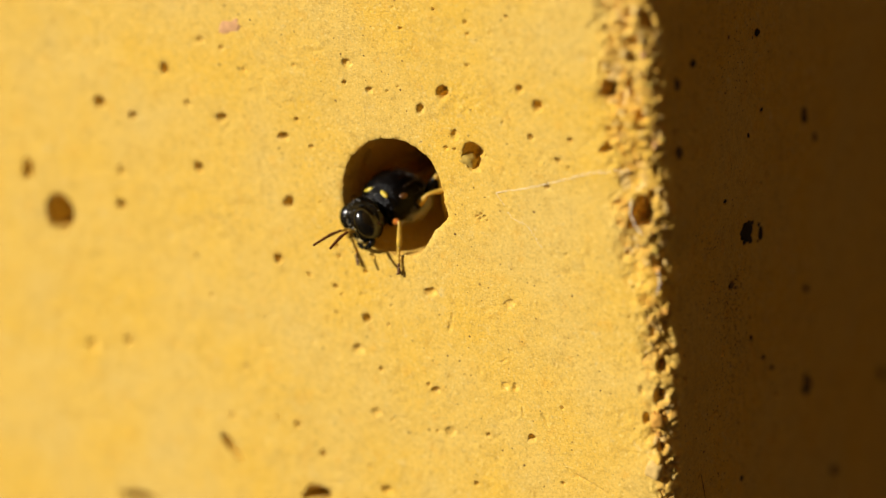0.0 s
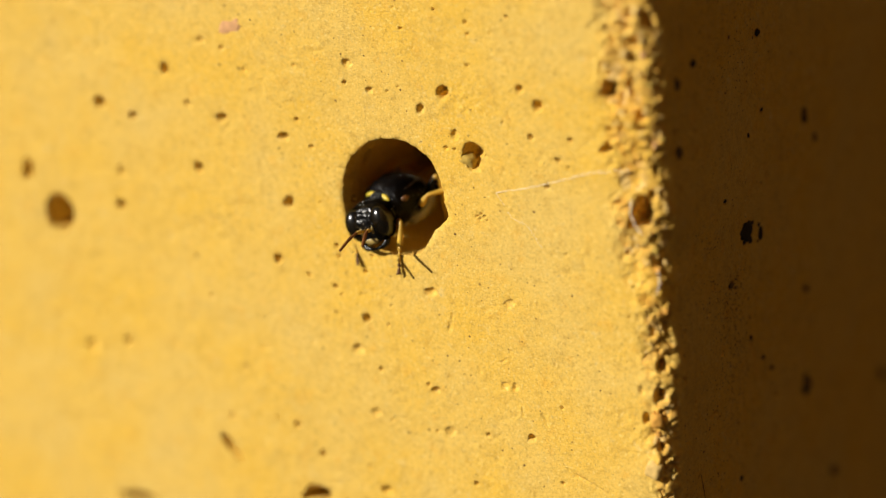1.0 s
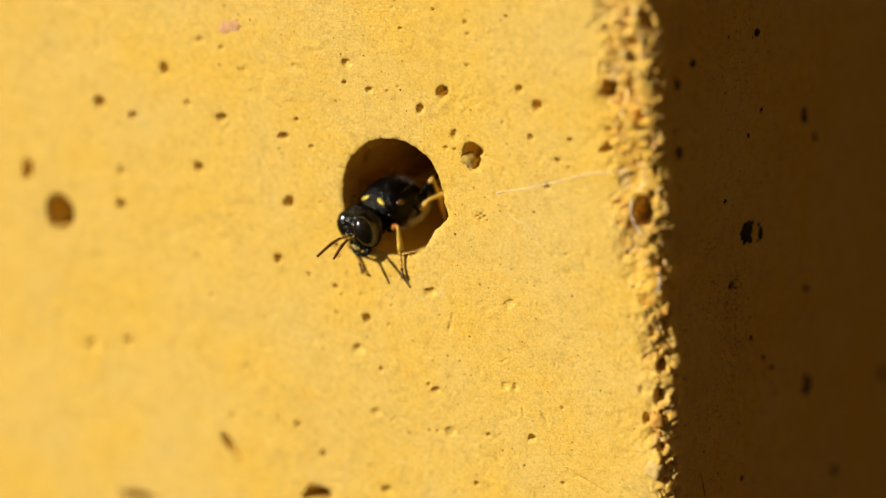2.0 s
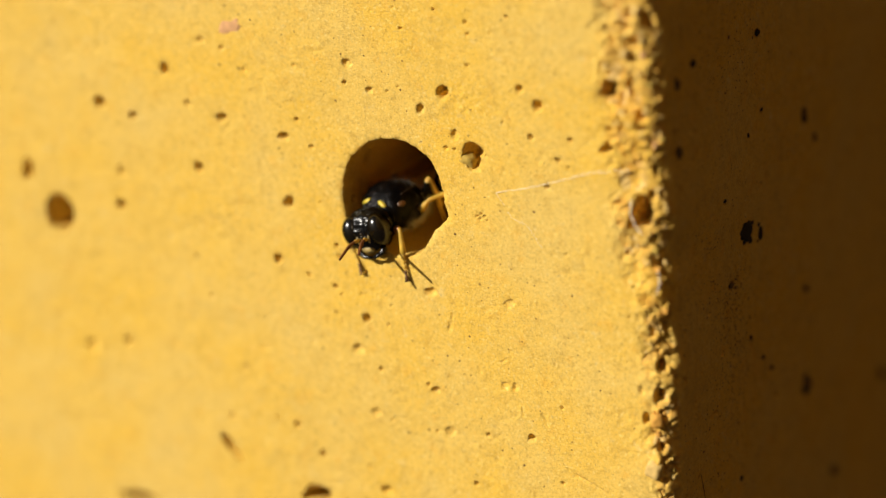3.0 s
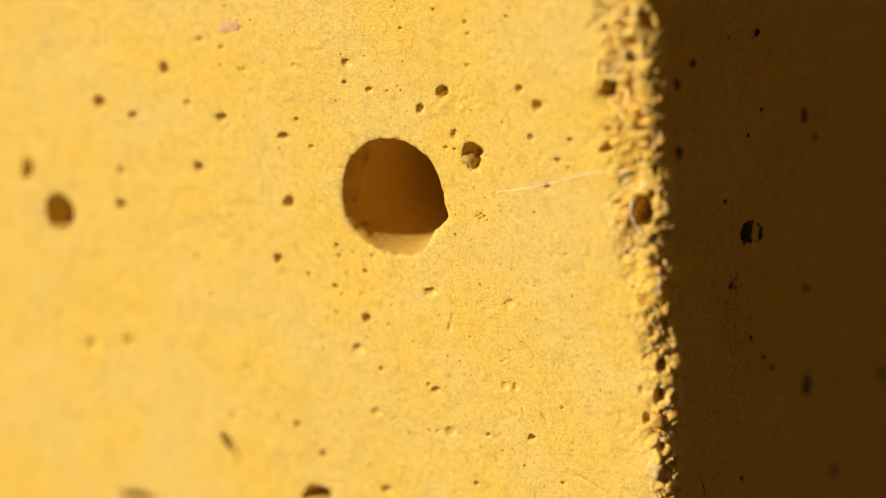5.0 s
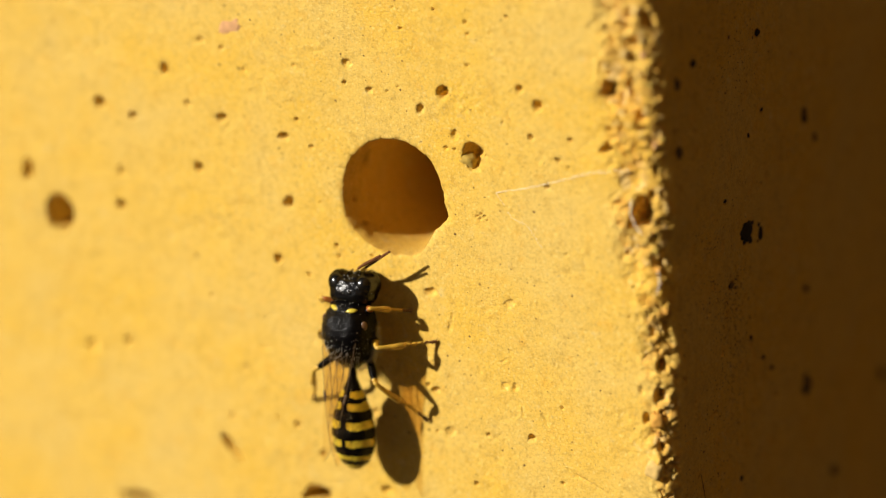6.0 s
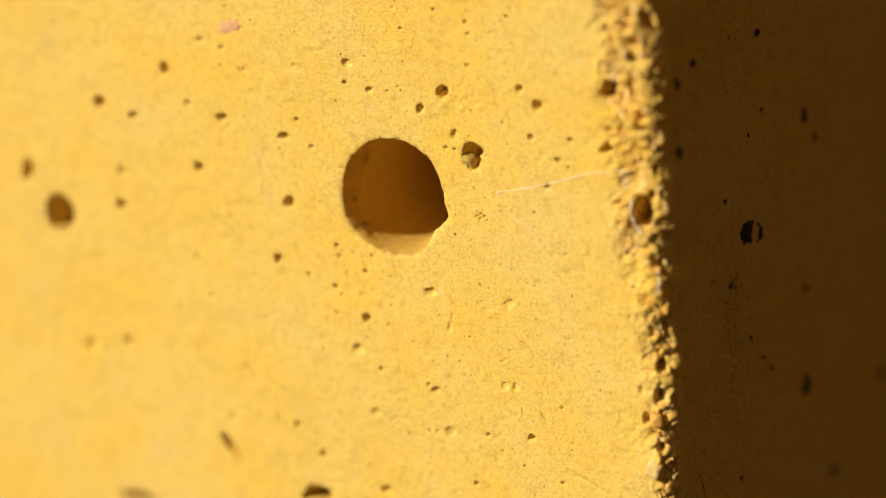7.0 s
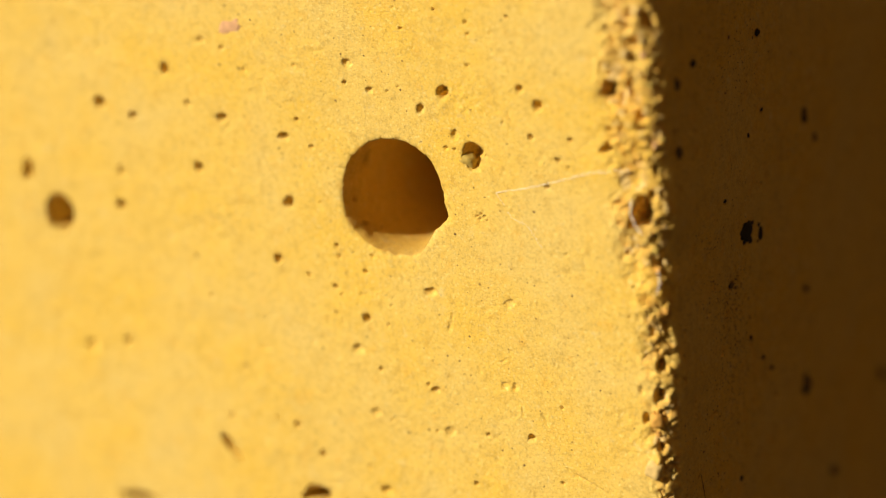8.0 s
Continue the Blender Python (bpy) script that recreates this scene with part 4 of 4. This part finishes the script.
# ---- what moves ----
def stance(u, y, v, ahead, up):
    """The wasp's pose: its thorax at (u, y, v) mm in the block's plan, its head towards ahead, its back towards up."""
    f = Vector(ahead).normalized()
    x = f.cross(Vector(up)).normalized()
    z = x.cross(f)
    m = Matrix((x, f, z)).transposed().to_4x4()
    m.translation = Vector((u * MM, y * MM, AXIS + v * MM))
    return m


BODY = [
    (0.000, stance(-1.16, 2.04, -0.69, (-0.20, -0.97, -0.15), (0.06, -0.17, 0.98))),
    (0.500, stance(-1.26, 2.27, -0.76, (-0.22, -0.96, -0.17), (0.05, -0.18, 0.98))),
    (1.000, stance(-1.13, 2.19, -0.84, (-0.19, -0.96, -0.20), (0.02, -0.21, 0.98))),
    (1.500, stance(-1.21, 1.81, -0.92, (-0.19, -0.96, -0.19), (0.05, -0.21, 0.98))),
    (1.700, stance(-1.20, 1.82, -0.94, (-0.20, -0.96, -0.20), (0.04, -0.21, 0.98))),
    (2.800, stance(-1.22, 2.00, -1.12, (-0.19, -0.96, -0.21), (-0.02, -0.22, 0.98))),
    (3.000, stance(-1.21, 2.01, -1.14, (-0.19, -0.96, -0.22), (-0.03, -0.22, 0.98))),
    (3.200, stance(-0.93, 1.66, -1.02, (-0.22, -0.96, -0.20), (-0.04, -0.19, 0.98))),
    (3.300, stance(-1.01, 1.34, -0.98, (-0.23, -0.95, -0.21), (-0.05, -0.20, 0.98))),
    (3.400, stance(-0.99, 1.01, -1.07, (-0.32, -0.92, -0.23), (0.00, -0.25, 0.97))),
    (3.500, stance(-1.15, 0.38, -1.10, (-0.34, -0.92, -0.20), (0.09, -0.24, 0.97))),
    (3.600, stance(-1.43, 0.06, -1.12, (-0.34, -0.90, -0.26), (0.12, -0.32, 0.94))),
    (3.700, stance(-1.52, -0.16, -1.13, (-0.40, -0.88, -0.26), (0.20, -0.36, 0.91))),
    (3.800, stance(-1.92, -0.29, -1.15, (-0.50, -0.82, -0.28), (0.26, -0.45, 0.85))),
    (3.900, stance(-2.53, -0.21, -1.68, (-0.51, -0.83, -0.22), (0.37, -0.44, 0.81))),
    (4.000, stance(-2.47, -0.44, -2.24, (-0.60, -0.76, -0.25), (0.38, -0.55, 0.75))),
    (4.100, stance(-3.86, -2.57, -3.83, (-0.75, -0.46, -0.47), (0.14, -0.82, 0.56))),
    (4.134, stance(-9.50, -3.20, -5.60, (-0.85, -0.40, -0.30), (0.20, -0.90, 0.40))),
    (4.167, stance(-30.00, -9.00, -10.00, (-0.85, -0.40, -0.30), (0.20, -0.90, 0.40))),
    (4.200, stance(-60.00, -14.00, -16.00, (-0.85, -0.40, -0.20), (0.20, -0.70, 0.60))),
    (4.400, stance(-120.00, -60.00, -10.00, (-0.80, -0.50, 0.10), (0.10, -0.30, 0.90))),
    (4.800, stance(-160.00, -90.00, 20.00, (-0.30, -0.30, 0.50), (0.10, -0.60, 0.80))),
    (5.200, stance(-110.00, -70.00, -30.00, (0.70, -0.30, -0.30), (0.10, -0.50, 0.80))),
    (5.500, stance(-45.00, -40.00, -48.00, (0.75, 0.30, 0.30), (0.00, -0.70, 0.60))),
    (5.667, stance(-16.00, -20.00, -24.00, (0.20, 0.75, 0.50), (-0.05, -0.50, 0.85))),
    (5.800, stance(-0.64, -5.70, -5.66, (-0.36, 0.82, 0.42), (0.10, -0.46, 0.88))),
    (5.900, stance(-1.99, -2.07, -6.86, (0.11, 0.08, 0.99), (-0.03, -1.00, 0.09))),
    (6.000, stance(-1.67, -1.97, -6.64, (0.07, 0.08, 0.99), (-0.04, -1.00, 0.09))),
    (6.100, stance(-1.39, -1.91, -6.33, (0.16, 0.08, 0.98), (-0.09, -0.99, 0.10))),
    (6.134, stance(-2.47, -4.00, -6.26, (0.59, -0.33, 0.74), (-0.20, -0.90, 0.20))),
    (6.200, stance(-3.29, -20.00, -3.30, (0.13, 0.98, 0.12), (-0.10, -0.15, 0.97))),
    (6.300, stance(-4.25, -27.00, -3.96, (0.10, 0.90, 0.30), (-0.10, -0.30, 0.95))),
    (6.400, stance(-184.00, -280.00, 180.00, (-0.50, -0.60, 0.50), (-0.20, -0.50, 0.80))),
    (6.600, stance(-190.00, -290.00, 200.00, (-0.50, -0.30, 0.50), (-0.20, -0.50, 0.80))),
    (6.900, stance(-80.00, -104.00, 100.00, (0.70, 0.00, 0.10), (0.00, -0.30, 0.90))),
    (7.000, stance(-64.00, -104.00, 82.00, (0.70, 0.10, 0.30), (0.00, -0.30, 0.90))),
    (7.100, stance(-76.00, -120.00, 110.00, (0.30, -0.30, 0.80), (0.00, -0.60, 0.70))),
    (7.400, stance(-150.00, -180.00, 160.00, (-0.50, -0.50, 0.50), (0.00, -0.60, 0.80))),
    (8.000, stance(-220.00, -240.00, 200.00, (-0.60, -0.50, 0.40), (0.00, -0.60, 0.80))),
]
# seconds and the head's turn on the neck
HEAD = [
    (0.0, -18, 14, -19), (0.2, -17, 13, -26), (0.3, -12, 14, -11), (0.4, -9, 14, 0), (0.5, -8, 15, -3),
    (0.7, -5, 9, -6), (0.8, -4, 8, -4), (0.9, -2, 17, 17), (1.0, 0, 15, 16), (1.2, -3, 21, 25),
    (1.3, -5, 15, 23), (1.4, -8, 13, 3), (1.5, -17, 16, -20), (1.7, -16, 13, -22), (2.3, -7, 5, 0),
    (2.8, -5, 13, 17), (3.0, -4, 10, 13), (3.1, -3, 4, -20), (3.2, -3, 11, -28), (3.3, -8, 16, -39),
    (3.4, -13, 27, -39), (3.5, -28, 5, -27), (3.6, -25, 6, -32), (3.7, -18, -10, -30), (3.8, -16, -4, -28),
    (3.9, -17, 3, -28), (4.0, -11, 6, -17), (4.1, 6, 8, -13), (5.8, -10, 0, 0), (6.0, -8, 7, 3),
    (6.1, -1, 5, -1), (6.2, -10, 0, 0), (8.0, -10, 0, 0),
]
# seconds; left antenna's pitch and turn, right antenna's pitch and turn
FEELERS = [
    (0.0, 27, 31, 32, 10), (0.2, 28, 35, 32, 17), (0.4, 22, 24, 23, 4), (0.5, 23, 26, 23, 7),
    (0.8, 8, 21, 9, 6), (0.9, 24, 20, 24, -3), (1.0, 19, 18, 20, -3), (1.3, 33, 21, 28, -5),
    (1.5, 25, 36, 28, 16), (1.7, 22, 36, 25, 19), (2.8, 27, 21, 25, 1), (3.0, 24, 21, 23, 4),
    (3.1, -40, 56, -2, 14), (3.2, -19, -13, -3, 28), (3.4, -18, -44, 9, 34), (3.5, -21, -26, 12, 69),
    (3.6, -6, -29, 19, 42), (3.7, 8, -27, 27, 27), (3.8, 6, 8, 22, 40), (3.9, 21, -8, 32, -6),
    (4.0, 28, -1, 30, -9), (4.1, 52, 46, 80, 34), (5.8, 25, 12, 25, -14), (6.0, 43, -62, 36, -57),
    (6.1, 50, -42, 37, -65), (6.2, 25, 14, 25, -14), (8.0, 25, 14, 25, -14),
]
# seconds, pitch, turn of the abdomen
ABDOMEN = [(0.0, 0, -14), (3.3, 0, -14), (3.7, 0, -10), (4.0, 40, -16), (4.067, 10, -4), (4.1, 1, 0), (4.2, 10, 0), (5.8, -10, -12), (5.9, 3, 2), (6.0, 3, 2), (6.1, 1, 6), (6.2, 4, -25), (6.4, 10, 0), (8.0, 10, 0)]
# seconds, tilt and spread of the wings; folded on the back, open in flight
WINGS = [(0.0, 6, -13, -2), (4.0, 6, -13, -2), (4.034, 6, 2), (4.067, 8, 34, 26), (4.1, 8, 38, 32), (4.134, 2, 46, 38)]
WINGS += [(4.2 + k / 15, (-1) ** k * 32, 72) for k in range(23)]
WINGS += [(5.767, 42, 72), (5.8, 0, 78), (5.834, -42, 72), (5.867, 5, 40), (5.9, 6, 6), (5.967, 6, -13, -2), (6.1, 6, -13, -2), (6.134, -20, 60)]
WINGS += [(6.2 + k / 15, (-1) ** k * 32, 72) for k in range(28)]
TUCK = {"fore_left": (-0.9, 1.6, -1.7), "fore_right": (0.9, 1.6, -1.7), "mid_left": (-1.6, -0.6, -2.0), "mid_right": (1.6, -0.6, -2.0),
        "hind_left": (-1.1, -3.4, -1.7), "hind_right": (1.1, -3.4, -1.7)}
BEND = {"fore": 0.35, "mid": -0.2, "hind": -0.7}
FEET = {
    "fore_left": [(0, (0.19, -0.16, -3.84)), (1.25, (0.32, -0.16, -4.01)), (2.0, (0.64, -0.16, -4.18)), (3.45, (0.74, -0.16, -4.65)), (3.65, (-1.70, -0.16, -4.85)),
                  (3.85, (-3.48, -0.16, -4.86)), (3.95, (-2.78, -0.16, -6.48)), (4.05, (-2.59, -1.0, -6.3)), (4.12, None), (5.86, (-4.39, -0.16, -5.75)), (6.12, None)],
    "fore_right": [(0, (-2.19, -0.16, -3.57)), (1.25, (-1.92, -0.16, -4.02)), (2.0, (-2.02, -0.16, -4.06)), (3.45, (-3.78, -0.16, -4.20)), (3.95, (-4.82, -0.16, -4.60)),
                   (4.05, None), (5.86, (0.71, -0.16, -5.80)), (6.12, None)],
    "mid_left": [(0, (2.90, 4.20, 0.10)), (3.45, (2.22, -0.16, -1.80)), (3.75, (1.08, -0.16, -4.03)), (3.85, (-0.45, -0.16, -4.65)), (3.95, (-0.18, -0.16, -6.10)),
                 (4.05, (-0.55, -0.16, -6.26)), (4.12, None), (5.86, (-4.27, -0.16, -7.96)), (6.12, None)],
    "mid_right": [(0, (-3.54, 2.50, -2.44)), (3.75, (-3.36, 0.30, -1.28)), (3.95, (-3.45, -0.16, -0.16)), (4.05, None), (5.86, (2.07, -0.16, -7.29)), (6.12, None)],
    "hind_left": [(0, (0.62, 4.50, -3.17)), (3.75, (2.74, 1.50, -0.95)), (4.05, (1.68, -0.16, -2.06)), (4.12, None), (5.86, (-5.33, -0.16, -11.14)), (6.12, None)],
    "hind_right": [(0, (-3.62, 6.00, -2.72)), (3.75, (-3.18, 2.50, -2.11)), (3.95, (-2.08, 1.5, 0.37)), (4.05, None), (5.86, (1.37, -0.16, -11.45)), (6.12, None)],
}


def motions():
    walk(wasp, BODY)
    walk(head, [(t, Matrix.Translation(NECK * WM) @ pose(0, 0, 0, *turn)) for t, *turn in HEAD])
    for k, s in ((0, -1), (1, 1)):
        walk(feelers[k], [(t, pose(0.16 * s * WM, 1.42 * WM, -0.22 * WM, row[2 * k], 0, row[2 * k + 1])) for t, *row in FEELERS])
    walk(abdomen, [(t, Matrix.Translation(WAIST * WM) @ pose(0, 0, 0, p, 0, y)) for t, p, y in ABDOMEN])
    for wing, s in zip(wings, (-1, 1)):
        walk(wing, [(t, pose(0.76 * s * WM, 0.35 * WM, 0.96 * WM, -1, a * s, (b - (less[0] if less and s < 0 else 0)) * s)) for t, a, b, *less in WINGS])
    for name, (leg, shin, hip, lf, lt, s) in LEGS.items():
        rows, bends = [], []
        for t, m in BODY:
            place = None
            for since, where in FEET[name]:
                if t >= since - 0.001:
                    place = where
            if place is None:
                foot = Vector(TUCK[name])
            else:
                foot = m.inverted() @ Vector((place[0] * MM, place[1] * MM, AXIS + place[2] * MM)) / WM
            reach = foot - hip
            d = min(max(reach.length, abs(lt - lf) + 0.15), (lf + lt) * 0.985)
            way = reach.normalized()
            out = Vector((0.75 * s, BEND[name[:-5] if s < 0 else name[:-6]], 0.9))
            out = (out - way * out.dot(way)).normalized()
            a = math.acos(max(-1, min(1, (lf * lf + d * d - lt * lt) / (2 * lf * d))))
            femur = (way * math.cos(a) + out * math.sin(a)).normalized()
            plane = way.cross(out).normalized()
            bend = math.pi - math.acos(max(-1, min(1, (lf * lf + lt * lt - d * d) / (2 * lf * lt))))
            q = Matrix((femur, plane.cross(femur), plane)).transposed().to_4x4()
            rows.append((t, Matrix.Translation(hip * WM) @ q))
            bends.append((t, pose(lf * WM, 0, 0, 0, 0, -math.degrees(bend))))
        walk(leg, rows)
        walk(shin, bends)


motions()
